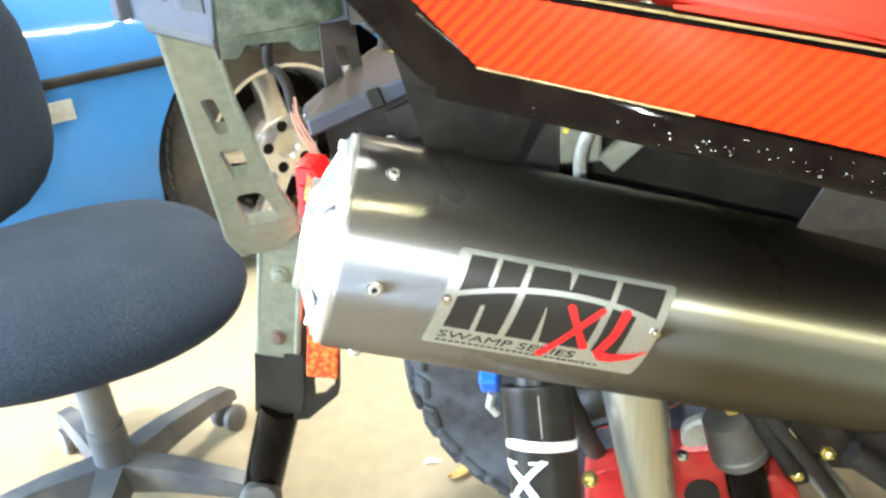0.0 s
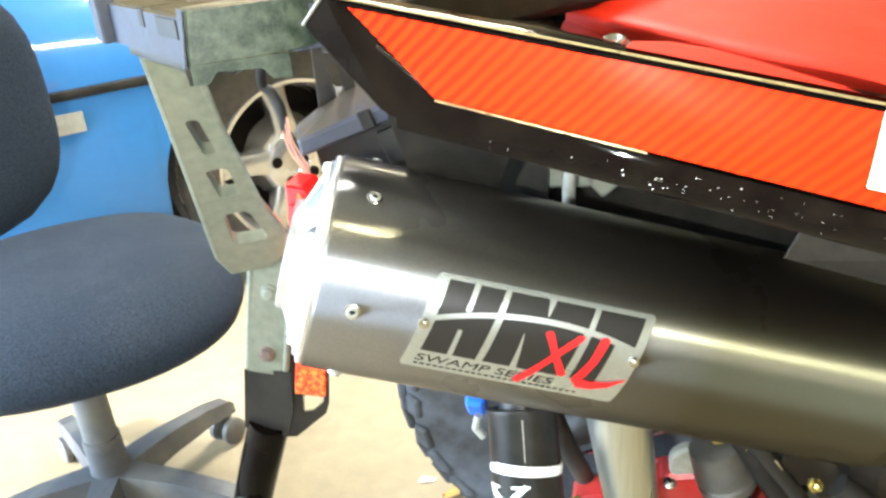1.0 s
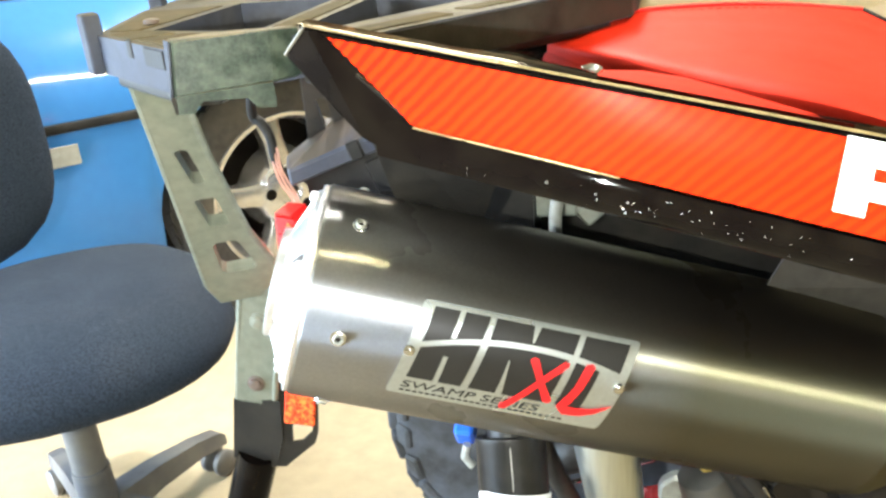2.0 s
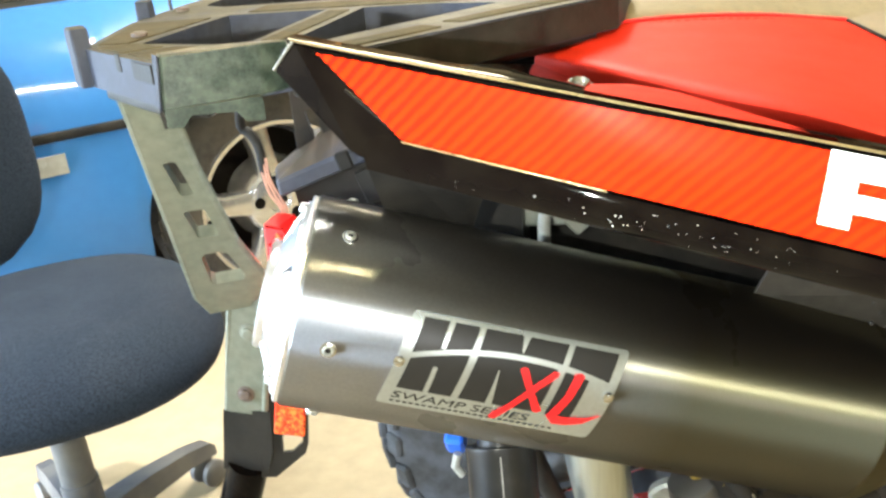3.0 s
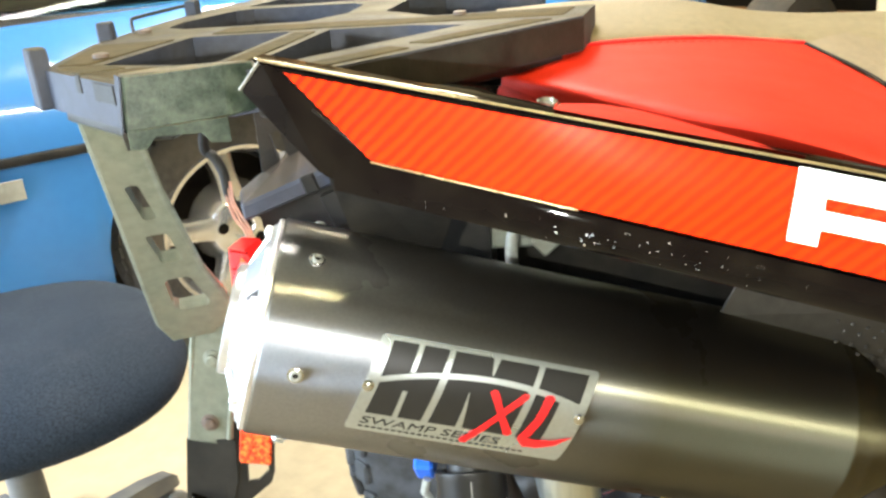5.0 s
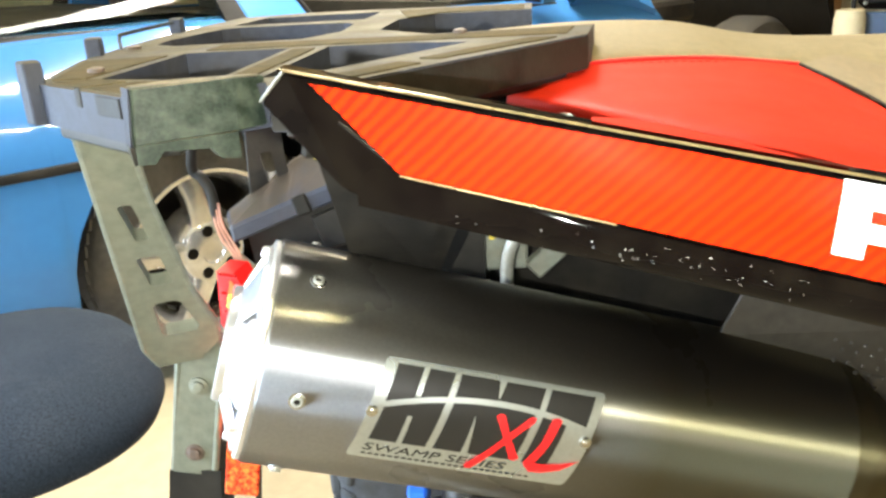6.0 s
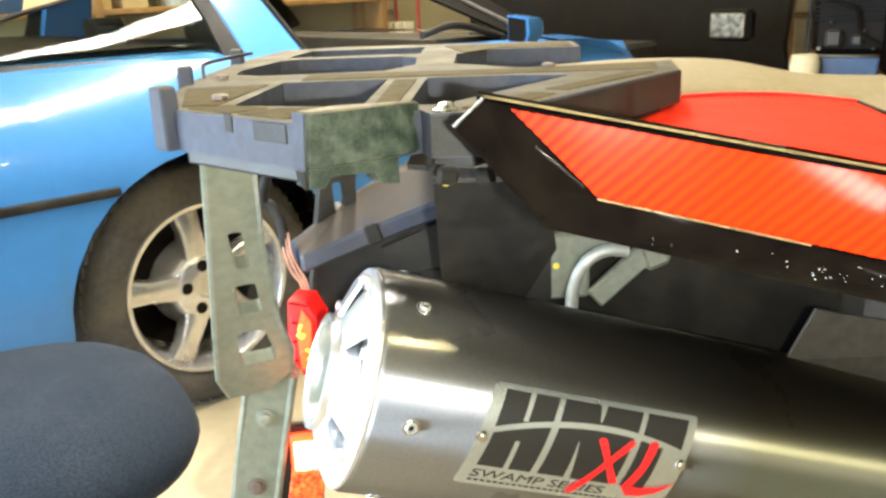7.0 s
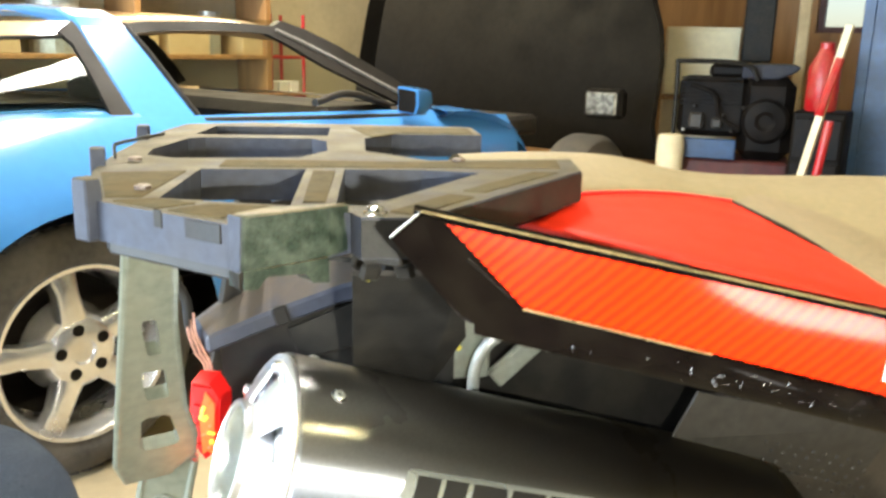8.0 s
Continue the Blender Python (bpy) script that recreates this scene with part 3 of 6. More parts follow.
# raised dusty lands on top of the rails
for loop in ([(-0.232, 0.110), (-0.192, -0.020), (-0.164, -0.018), (-0.156, 0.125)], [(-0.182, -0.036), (-0.142, -0.068), (-0.116, -0.046), (-0.152, -0.024)], [(-0.132, -0.074), (-0.092, -0.105), (-0.060, -0.094), (-0.056, -0.060), (-0.105, -0.050)],
             [(-0.130, 0.158), (0.225, 0.160), (0.235, 0.225), (0.08, 0.200), (-0.13, 0.208)], [(0.052, -0.092), (0.108, -0.014), (0.088, 0.000), (0.034, -0.078)], [(0.120, 0.010), (0.215, 0.130), (0.19, 0.135), (0.102, 0.018)],
             [(-0.034, -0.040), (-0.016, -0.040), (-0.012, 0.130), (-0.034, 0.130)], [(0.03, 0.45), (0.07, 0.51), (0.18, 0.51), (0.18, 0.59), (0.0, 0.59)]):
    part("land", prism(loop, RZ - 0.001, RZ + 0.0012, 0.0004), "dusty", rack, "dusty raised top rib")
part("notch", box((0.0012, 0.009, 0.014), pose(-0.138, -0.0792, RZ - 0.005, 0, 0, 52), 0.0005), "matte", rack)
# flat black panel set on the rail in place of a recess and its shade
part("recess_shade", box((0.036, 0.0016, 0.014), pose(-0.1005, -0.1088, RZ - 0.008, 0, 0, -37.9), 0.0005), "matte", rack, "flat dark panel for a shaded recess")
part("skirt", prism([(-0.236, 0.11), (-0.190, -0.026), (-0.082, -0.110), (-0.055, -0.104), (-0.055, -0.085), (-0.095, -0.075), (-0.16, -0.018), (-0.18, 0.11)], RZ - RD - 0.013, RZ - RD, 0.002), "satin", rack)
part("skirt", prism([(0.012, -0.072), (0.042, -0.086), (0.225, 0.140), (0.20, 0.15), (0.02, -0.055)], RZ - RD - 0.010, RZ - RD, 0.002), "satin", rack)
FACE = Vector((0.057, 0.041, 0)).normalized()  # the end block's face runs off to the back
block = part("corner_block", soften(rings([[(-0.077, -0.134, 0.955), (-0.0690, -0.1450, 0.955), (-0.0110, -0.1000, 0.955), (0.006, -0.074, 0.955), (-0.052, -0.096, 0.955)],
                            [(-0.078, -0.126, RZ + 0.0085), (-0.0680, -0.1370, RZ + 0.0085), (-0.0115, -0.0955, RZ + 0.0085), (0.003, -0.076, RZ + 0.0065), (-0.054, -0.100, RZ + 0.0085)]]), 0.0015), "block", rack, "scuffed dark green-grey end block")
part("edge_strip", slab([(-0.0785, -0.1335, 0.955), (-0.0795, -0.1255, RZ + 0.008), (-0.0690, -0.1378, RZ + 0.008), (-0.0700, -0.1458, 0.955)], -0.001), "rack", block, "pale grey edge")
# lower skirt with a cut-out, below the block's face
part("apron", rings([[Vector((-0.0685, -0.1440, 0)) + FACE * d + Vector((FACE.y, -FACE.x, 0)) * o + Vector((0, 0, z)) for d, z in ((0.000, 0.956), (0.000, 0.943), (0.011, 0.942), (0.018, 0.950), (0.050, 0.947), (0.056, 0.939), (0.070, 0.937), (0.070, 0.956))] for o in (0.0004, -0.020)]), "block", block)
part("apron", slab([(-0.077, -0.133, 0.956), (-0.075, -0.132, 0.945), (-0.0685, -0.1425, 0.943), (-0.0690, -0.1445, 0.956)], 0.003), "satin", block)
part("bolt", lathe((0.023, -0.086, RZ), (0, 0, 1), [(0, 0.0095), (0.0015, 0.0095), (0.0025, 0.0065), (0.0055, 0.0060), (0.0065, 0.0035)], 14), "chrome", rack, "bright bolt beside the end block")


def post(x, y, turn, w=0.020, t=0.015, low=0.032, high=0.018):
    bm = rings([[(-w / 2, -t / 2, -low), (w / 2, -t / 2, -low), (w / 2, t / 2, -low), (-w / 2, t / 2, -low)], [(-w / 2, -t / 2, high * 0.6), (w / 2, -t / 2, high * 0.6), (w / 2, t / 2, high * 0.6), (-w / 2, t / 2, high * 0.6)],
                [(-w * 0.46, -t * 0.48, high), (w * 0.46, -t * 0.48, high), (w * 0.40, t * 0.48, high), (-w * 0.40, t * 0.48, high)]])
    soften(bm, 0.0014)
    bmesh.ops.transform(bm, matrix=pose(x, y, RZ, 0, 0, turn), verts=bm.verts)
    return bm


for x, y, turn in ((-0.2025, -0.030, -42), (-0.250, 0.165, -75), (-0.262, 0.405, -85)):
    part("tie_post", post(x, y, turn), "rack", rack, "upright tie-down post")
part("tie_hook", tube(curve([(-0.247, 0.215, RZ), (-0.247, 0.215, RZ + 0.012), (-0.243, 0.222, RZ + 0.016), (-0.205, 0.262, RZ + 0.022)], 5), 0.0020, 8), "satin", rack, "bent wire tie hook", True)
for x, y in ((0.12, 0.20), (-0.170, 0.012), (-0.22, 0.19)):
    part("bolt", lathe((x, y, RZ + 0.002), (0, 0, 1), [(0, 0.007), (0.003, 0.007), (0.004, 0.004)], 12), "rusty", rack)


# slanted support bracket with slots, from the rack down to the bumper tube
BT, BE = Vector((-0.167, -0.034, 0.950)), Vector((-0.236, 0.160, 0.640))
bd = (BE - BT).normalized()
bx = Vector((0.90, 0.40, 0.0))
bx = (bx - bd * bx.dot(bd)).normalized()
bn = bx.cross(bd)
BL = (BE - BT).length


def slot(x0, x1, y0, y1, r=0.004):
    pts = []
    for cx, cy, a0 in ((x1 - r, y1 - r, 0), (x0 + r, y1 - r, 90), (x0 + r, y0 + r, 180), (x1 - r, y0 + r, 270)):
        pts += [(cx + r * math.cos(radians(a0 + k * 30)), cy + r * math.sin(radians(a0 + k * 30))) for k in range(4)]
    return pts


outline = [(-0.006, 0), (0.030, 0), (0.034, BL * 0.3), (0.049, BL * 0.68), (0.064, BL * 0.84), (0.064, BL * 0.94), (0.045, BL * 1.0), (0.042, BL * 1.0 + 0.012), (-0.006, BL * 1.0 + 0.012), (-0.016, BL * 0.93), (-0.015, BL * 0.82), (-0.009, BL * 0.3)]
def shear(loop, k):
    """Slots lean with the bracket: their upper end is drawn to the left."""
    y0 = min(y for x, y in loop)
    return [(x + k * (y - y0), y) for x, y in loop]


holes = [shear(slot(0.005, 0.018, BL * 0.27, BL * 0.41), 0.12), shear(slot(0.006, 0.028, BL * 0.48, BL * 0.61), 0.12), [(0.007, BL * 0.71), (0.012, BL * 0.695), (0.030, BL * 0.695), (0.036, BL * 0.71), (0.047, BL * 0.84), (0.044, BL * 0.862), (0.012, BL * 0.862), (0.007, BL * 0.845)]]
bm4 = Matrix((bx, bd, bx.cross(bd))).transposed().to_4x4()
bm4.translation = BT
bracket = part("bracket", plate_with_holes(outline, holes, 0.016, bm4), "cast", quad, "grey cast support bracket with three slots")
for side_edge in (((-0.006, 0), (-0.009, BL * 0.3), (-0.015, BL * 0.82), (-0.016, BL * 0.93), (-0.006, BL + 0.012)), ((0.030, 0), (0.034, BL * 0.3), (0.049, BL * 0.68), (0.064, BL * 0.84), (0.064, BL * 0.94), (0.045, BL))):
    part("rim", tube([bm4 @ Vector((x, y, 0.004)) for x, y in side_edge], 0.0045, 8), "cast", bracket, "", True)
part("foot_plate", box((0.058, 0.012, 0.190), pose(-0.2200, 0.193, 0.560, 0, 12, 6), 0.003), "cast", bracket)
for o in (-0.027, 0.027):
    part("flange", tube([(-0.220 + 0.21 * (z - 0.56) + o, 0.188, z) for z in (0.475, 0.56, 0.645)], 0.0045, 8), "cast", bracket, "", True)
for z in (0.592, 0.500):
    part("bolt", lathe((-0.220 + 0.21 * (z - 0.56), 0.187, z), (0.10, -0.99, 0), [(-0.004, 0.012), (0.002, 0.012), (0.003, 0.008), (0.007, 0.008), (0.008, 0.005)], 12), "rusty" if z < 0.55 else "cast", bracket, "rusty red-brown bolt" if z < 0.55 else "grey bolt")
# far copy wears the dark underbody colour to look shaded
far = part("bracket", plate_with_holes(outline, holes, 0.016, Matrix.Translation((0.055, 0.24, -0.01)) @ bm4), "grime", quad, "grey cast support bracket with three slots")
part("bumper_plate", rings([[(-0.270, y, 0.474), (-0.203, y, 0.474), (-0.210, y, 0.410), (-0.222, y, 0.376), (-0.288, y, 0.376)] for y in (0.186, 0.215)]), "satin", quad, "black steel plate at the head of the bumper tube")
part("bumper_tube", tube([(-0.2555, 0.200, 0.380), (-0.285, 0.200, 0.300), (-0.325, 0.205, 0.190)], [0.029, 0.029, 0.028], 20), "black", quad, "glossy black bumper tube", True)
part("tube_joint", lathe((-0.303, 0.174, 0.228), (0.3, -0.9, 0.4), [(-0.03, 0.018), (-0.02, 0.028), (0.005, 0.031), (0.02, 0.024), (0.024, 0.010)], 18), "darkgrey", quad, "dark grey ball joint", True)
refl = part("reflector_bracket", plate_with_holes([(-0.085, -0.114), (-0.064, -0.114), (-0.018, -0.076), (-0.013, -0.062), (0.008, 0.10), (-0.055, 0.10)], [[(-0.046, -0.046), (-0.018, -0.044), (-0.019, -0.058), (-0.036, -0.074), (-0.049, -0.075)]], 0.006,
            pose(-0.150, 0.203, 0.480, 90, 0, 8)), "satin", quad, "black bracket carrying a red reflector")
part("reflector", box((0.041, 0.010, 0.082), pose(-0.176, 0.192, 0.477, 0, 10, 8), 0.002), "prism", refl, "red prismatic reflector")
part("lamp_lens", box((0.038, 0.012, 0.052), pose(-0.168, 0.190, 0.543, 0, 0, 8), 0.003), "lit", refl, "brightly lit red lamp")
part("lamp_core", box((0.026, 0.004, 0.036), pose(-0.168, 0.1825, 0.543, 0, 0, 8), 0.001), "core", refl, "glowing yellow-white lamp core")

# silencer: brushed can, polished end cap, name plate
MC, MD, MR = Vector((0.100, 0.1185, 0.637)), Vector((0.911, 0.243, -0.317)).normalized(), 0.112
N1 = MD.cross(Vector((0, 0, 1))).normalized()
N2 = N1.cross(MD)


def mp(s, deg, r=MR):
    return MC + MD * s + (N1 * math.cos(radians(deg)) + N2 * math.sin(radians(deg))) * r


me = bpy.data.meshes.new("silencer")
bm = bmesh.new()
prof = [(-0.202, 0.104), (-0.2028, MR - 0.0024), (-0.2012, MR - 0.0006), (-0.1990, MR), (0.0, MR), (0.413, MR), (0.415, MR + 0.0015), (0.419, MR + 0.0015), (0.4205, MR - 0.0005), (0.440, MR - 0.002), (0.452, MR - 0.008), (0.478, 0.090), (0.54, 0.056), (0.60, 0.035)]
seg = 96
vs = [[bm.verts.new((r * math.cos(k * math.tau / seg), r * math.sin(k * math.tau / seg), s)) for k in range(seg)] for s, r in prof]
for a, b in zip(vs, vs[1:]):
    for k in range(seg):
        f = bm.faces.new((a[k], a[(k + 1) % seg], b[(k + 1) % seg], b[k]))
        f.smooth = True
bm.faces.new(vs[-1])
bmesh.ops.recalc_face_normals(bm, faces=bm.faces)
bm.to_mesh(me)
bm.free()
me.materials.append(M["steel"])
can = new("silencer", me)
can.parent = quad
mm = Matrix((N1, N2, N1.cross(N2))).transposed().to_4x4()
if N1.cross(N2).dot(MD) < 0:
    mm = Matrix((N1, -N2, MD)).transposed().to_4x4()
mm.translation = MC
CAN = Matrix.Translation(-BASE[quad]) @ mm
can.matrix_basis = CAN
can["label"] = "brushed stainless steel exhaust silencer"


def can_part(name, bm, mat, label="", smooth=True):
    """A part of the silencer, given in world metres."""
    ob = part(name, bm, mat, quad, label, smooth)
    ob.parent = can
    ob.matrix_parent_inverse = CAN.inverted()
    return ob


# end cap: a bolted polished flange, a slotted cone and the outlet ring
can_part("end_cap", lathe(MC + MD * -0.2025, -MD, [(-0.001, 0.1085), (0.001, 0.1098), (0.0045, 0.1098), (0.0060, 0.1080), (0.0068, 0.1035), (0.0100, 0.1020), (0.0112, 0.0990), (0.0112, 0.0930), (0.007, 0.088)], 72, False), "polished", "polished aluminium end cap")
can_part("cap_back", lathe(MC + MD * -0.2050, -MD, [(0, 0.0985), (0.003, 0.070), (0.003, 0.052)], 48, False), "polished")
for k in range(6):
    a0 = k * 60 + 6
    arc = [a0 - 19, a0 - 9.5, a0, a0 + 9.5, a0 + 19]
    can_part("spoke", soften(rings([[*[mp(-0.2090, a, 0.0965) for a in arc], *[mp(-0.226, a, 0.054) for a in arc[::-1]]], [*[mp(-0.2155, a, 0.0945) for a in arc], *[mp(-0.2325, a, 0.0545) for a in arc[::-1]]]]), 0.0012), "polished", "", False)
can_part("outlet_ring", lathe(MC + MD * -0.2095, -MD, [(0, 0.0500), (0.0, 0.0560), (0.019, 0.0560), (0.021, 0.0578), (0.0275, 0.0578), (0.0295, 0.0568), (0.0300, 0.0550), (0.0285, 0.0535), (0.004, 0.0515)], 56, False), "polished", "polished outlet ring")
can_part("core", lathe(MC + MD * -0.2340, MD, [(0, 0.0530), (0.003, 0.0515), (0.125, 0.0490), (0.126, 0.0)], 40, False), "tubing", "dull steel core inside the outlet")
for k in range(6):
    can_part("cap_bolt", lathe(mp(-0.2130, k * 60 + 36, 0.0975), -MD, [(0, 0.0060), (0.0055, 0.0060), (0.0070, 0.0045), (0.0070, 0.0024), (0.0045, 0.0022)], 12), "polished")
for a in (63.2, 4.4, -56, 120):
    p = mp(-0.1660, a)
    d = p - (MC + MD * -0.1660)
    can_part("washer", lathe(p, d, [(-0.001, 0.0078), (0.0010, 0.0078), (0.0016, 0.0068)], 20), "chrome", "bright washer")
    can_part("screw", lathe(p, d, [(-0.002, 0.0058), (0.0030, 0.0058), (0.0046, 0.0044), (0.0044, 0.0032), (0.0016, 0.0029)], 14, False), "zinc", "button-head screw")
    can_part("socket", lathe(p, d, [(0.0, 0.0031), (0.0018, 0.0031)], 6), "matte", "dark hexagon socket", False)


def skewed(x, y):
    """Plate coordinates, 0..1 each way, onto the can."""
    return -0.0915 + 0.2155 * x - 0.0165 * (1 - y), -20.3 + 52.3 * y


def patch(poly, r, mat, name, parent_label="", thick=0.0006):
    """A thin curved piece on the can over a polygon in plate coordinates."""
    bm = bmesh.new()
    bm.faces.new([bm.verts.new((x, y, 0)) for x, y in poly])
    for axis, step in (((0, 1, 0), 0.05), ((1, 0, 0), 0.25)):
        for k in range(-2, 24):
            bmesh.ops.bisect_plane(bm, geom=[*bm.verts, *bm.edges, *bm.faces], plane_co=Vector(axis) * (k * step + 0.003), plane_no=axis)
    ret = bmesh.ops.extrude_face_region(bm, geom=list(bm.faces))
    for v in ret["geom"]:
        if isinstance(v, bmesh.types.BMVert):
            v.co.z = thick
    for v in bm.verts:
        v.co = mp(*skewed(v.co.x, v.co.y), r + v.co.z)
    return can_part(name, bm, mat, parent_label)


def rounded(x0, x1, y0, y1, rx, ry):
    return [(cx + rx * math.cos(radians(a0 + k * 30)), cy + ry * math.sin(radians(a0 + k * 30))) for cx, cy, a0 in ((x1 - rx, y1 - ry, 0), (x0 + rx, y1 - ry, 90), (x0 + rx, y0 + ry, 180), (x1 - rx, y0 + ry, 270)) for k in range(4)]


def sweep(x):
    """Height of the pale sweep that parts the upper and lower black panels."""
    return 0.545 + 0.72 * x - 0.66 * x * x


def panel(x0, x1, low, high, lean=0.0):
    """A black panel between two edges; a bound that is None follows the sweep."""
    n = 8
    xs = [x0 + (x1 - x0) * k / n for k in range(n + 1)]
    top = [(x, high if high else sweep(x) - 0.028) for x in xs]
    bot = [(x - lean, low if low else sweep(x) + 0.028) for x in xs]
    return bot + top[::-1]


patch(rounded(-0.012, 1.0, -0.02, 1.0, 0.018, 0.05), MR + 0.0004, "platem", "name_plate", "silver name plate with black and red shapes")
INK = MR + 0.0011
for x0, x1 in ((0.044, 0.298), (0.327, 0.716), (0.744, 0.955)):
    patch(panel(x0, x1, None, 0.95), INK, "ink", "black_panel", "", 0.0004)
for x0, x1 in ((0.048, 0.298), (0.332, 0.705), (0.742, 0.862)):
    patch(panel(x0, x1, 0.218, None, 0.004), INK, "ink", "black_panel", "", 0.0004)
for poly in ([(0.160, 0.69), (0.181, 0.69), (0.184, 0.952), (0.158, 0.952)], [(0.164, 0.214), (0.188, 0.214), (0.180, 0.507), (0.160, 0.503)], [(0.517, 0.79), (0.523, 0.79), (0.533, 0.953), (0.500, 0.953)], [(0.455, 0.214), (0.486, 0.214), (0.449, 0.588), (0.445, 0.588)]):
    patch(poly, INK + 0.0006, "platem", "silver_slit", "", 0.0003)
for poly in ([(0.536, 0.635), (0.551, 0.665), (0.571, 0.655), (0.640, 0.44), (0.716, 0.255), (0.700, 0.222), (0.679, 0.230), (0.610, 0.43)],
             [(0.690, 0.676), (0.716, 0.672), (0.716, 0.630), (0.665, 0.50), (0.610, 0.33), (0.535, 0.055), (0.512, 0.050), (0.500, 0.086), (0.575, 0.33), (0.632, 0.52)],
             [(0.790, 0.690), (0.815, 0.705), (0.835, 0.680), (0.822, 0.44), (0.800, 0.255), (0.760, 0.195), (0.748, 0.215), (0.783, 0.45)],
             [(0.750, 0.205), (0.765, 0.235), (0.83, 0.222), (0.92, 0.250), (0.992, 0.318), (0.93, 0.190), (0.86, 0.130), (0.795, 0.118)]):
    patch(poly, INK + 0.0010, "redink", "red_stroke", "", 0.0004)
def words(text, x0, x1, y0, y1, lean=0.006):
    """Lettering laid on the plate between two widths and heights."""
    font = bpy.data.curves.new("lettering", "FONT")
    font.body = text
    font.extrude = 0.02
    tmp = bpy.data.objects.new("lettering", font)
    me = bpy.data.meshes.new_from_object(tmp)
    bpy.data.objects.remove(tmp)
    bm = bmesh.new()
    bm.from_mesh(me)
    bpy.data.meshes.remove(me)
    bpy.data.curves.remove(font)
    xa, xb = min(v.co.x for v in bm.verts), max(v.co.x for v in bm.verts)
    ya, yb = min(v.co.y for v in bm.verts), max(v.co.y for v in bm.verts)
    for v in bm.verts:
        f, h = (v.co.x - xa) / (xb - xa), (v.co.y - ya) / (yb - ya)
        v.co = mp(*skewed(x0 + (x1 - x0) * f + lean * h, y0 + (y1 - y0) * h), INK + (0.0004 if v.co.z > 0 else -0.0003))
    return can_part("lettering", bm, "ink", "small black lettering", False)


words("SWAMP SERIES", 0.040, 0.680, 0.085, 0.172)
for i in range(26):
    x = 0.045 + i * 0.030
    patch([(x, 0.030), (x + 0.020, 0.030), (x + 0.020, 0.052), (x, 0.052)], INK, "ink", "dark_bar", "", 0.0003)
for s, a in ((-0.0985, 5.8), (0.1115, 6.9)):
    p = mp(s, a)
    can_part("rivet", lathe(p, p - (MC + MD * s), [(0, 0.0062), (0.003, 0.0056), (0.0046, 0.0034), (0.0050, 0.0012)], 16), "chrome")

# rear fender: an orange decal panel in a black frame, flat top and rolled lower lip
FA, FB = Vector((0.05, -0.18, 0)), Vector((0.355, -0.22, 0))
fd = (FB - FA).normalized()


def fp(x, z, out=0.0):
    """A point of the fender's side at this x and height."""
    q = FA + fd * ((x - 0.05) / fd.x)
    return Vector((q.x, q.y, z)) + Vector((fd.y, -fd.x, 0)) * out


top_z = lambda x: 1.004 - 0.196 * (x - 0.05)  # noqa: E731
low_z = lambda x: 0.9465 - 0.222 * (x - 0.113)  # noqa: E731
fender = part("rear_fender", soften(rings([[fp(0.050, 1.0055, 0.002), fp(0.029, 0.987, -0.004), fp(0.077, 0.932, -0.004), fp(0.092, 0.9255, -0.006), fp(0.60, 0.814, -0.006), fp(0.60, 0.897, 0.002)],
                                     [fp(0.050, 1.0055, -0.016), fp(0.029, 0.987, -0.020), fp(0.077, 0.932, -0.022), fp(0.092, 0.9255, -0.022), fp(0.60, 0.814, -0.022), fp(0.60, 0.897, -0.016)]]), 0.0022, 2), "black", quad, "glossy black plastic rear fender")
# the tip's highlight, put in as a thin pale tube
part("tip_glint", tube([fp(0.0492, 1.0052, 0.0012), fp(0.0300, 0.9872, -0.0046)], 0.0011, 8), "bevel", fender, "pale edge painted as the highlight on the fender's tip", True)


part("crease", tube([fp(0.0800, 0.9752, -0.0002), fp(0.1095, 0.9500, 0.0002)], 0.0013, 10), "glossedge", fender, "rounded glossy crease", True)


def prof(f):
    """How far the side bulges out between the decal's lower edge, 0, and its upper edge, 1."""
    return 0.0075 - 0.0025 * f


def dp(x, z, extra=0.0):
    f = (z - low_z(x)) / (top_z(x) - 0.002 - low_z(x))
    lean = min(1.0, max(0.0, (x - 0.205) / 0.075))  # the upper edge rolls inward towards the front
    return fp(x, z, prof(f) - 0.0036 * lean * max(0.0, f - 0.3) ** 2 / 0.49 + extra)


def decal(x_left, x_right, za, zb, extra, rows, cols):
    """A skin on the bulged side, its ends and edges given as functions."""
    sheet = []
    for k in range(cols + 1):
        line = []
        for r in range(rows + 1):
            f = r / rows
            x = x_left(f) + (x_right(f) - x_left(f)) * k / cols
            line.append(dp(x, za(x) + (zb(x) - za(x)) * f, extra))
        sheet.append(line)
    return rings(sheet, False, False)


part("decal_panel", decal(lambda f: 0.117 - 0.051 * f, lambda f: 0.62, low_z, lambda x: top_z(x) - 0.002, 0, 12, 40), "orange", fender, "orange-red decal with dark slanting hatch lines", True)
part("lower_lip", rings([[fp(x, low_z(x) - 0.003, 0.006 * k - 0.004 * (1 - k)), fp(x, low_z(x) - 0.010, 0.010 * k - 0.004 * (1 - k)), fp(x, low_z(x) - 0.020, 0.008 * k - 0.004 * (1 - k)), fp(x, low_z(x) - 0.030, -0.004), fp(x, low_z(x) - 0.028, -0.02), fp(x, low_z(x) - 0.01, -0.008)] for x, k in ((0.086, 0.0), (0.125, 0.25), (0.17, 0.55), (0.22, 0.85), (0.27, 1), (0.35, 1), (0.45, 1), (0.60, 1))]), "black", fender, "", True)
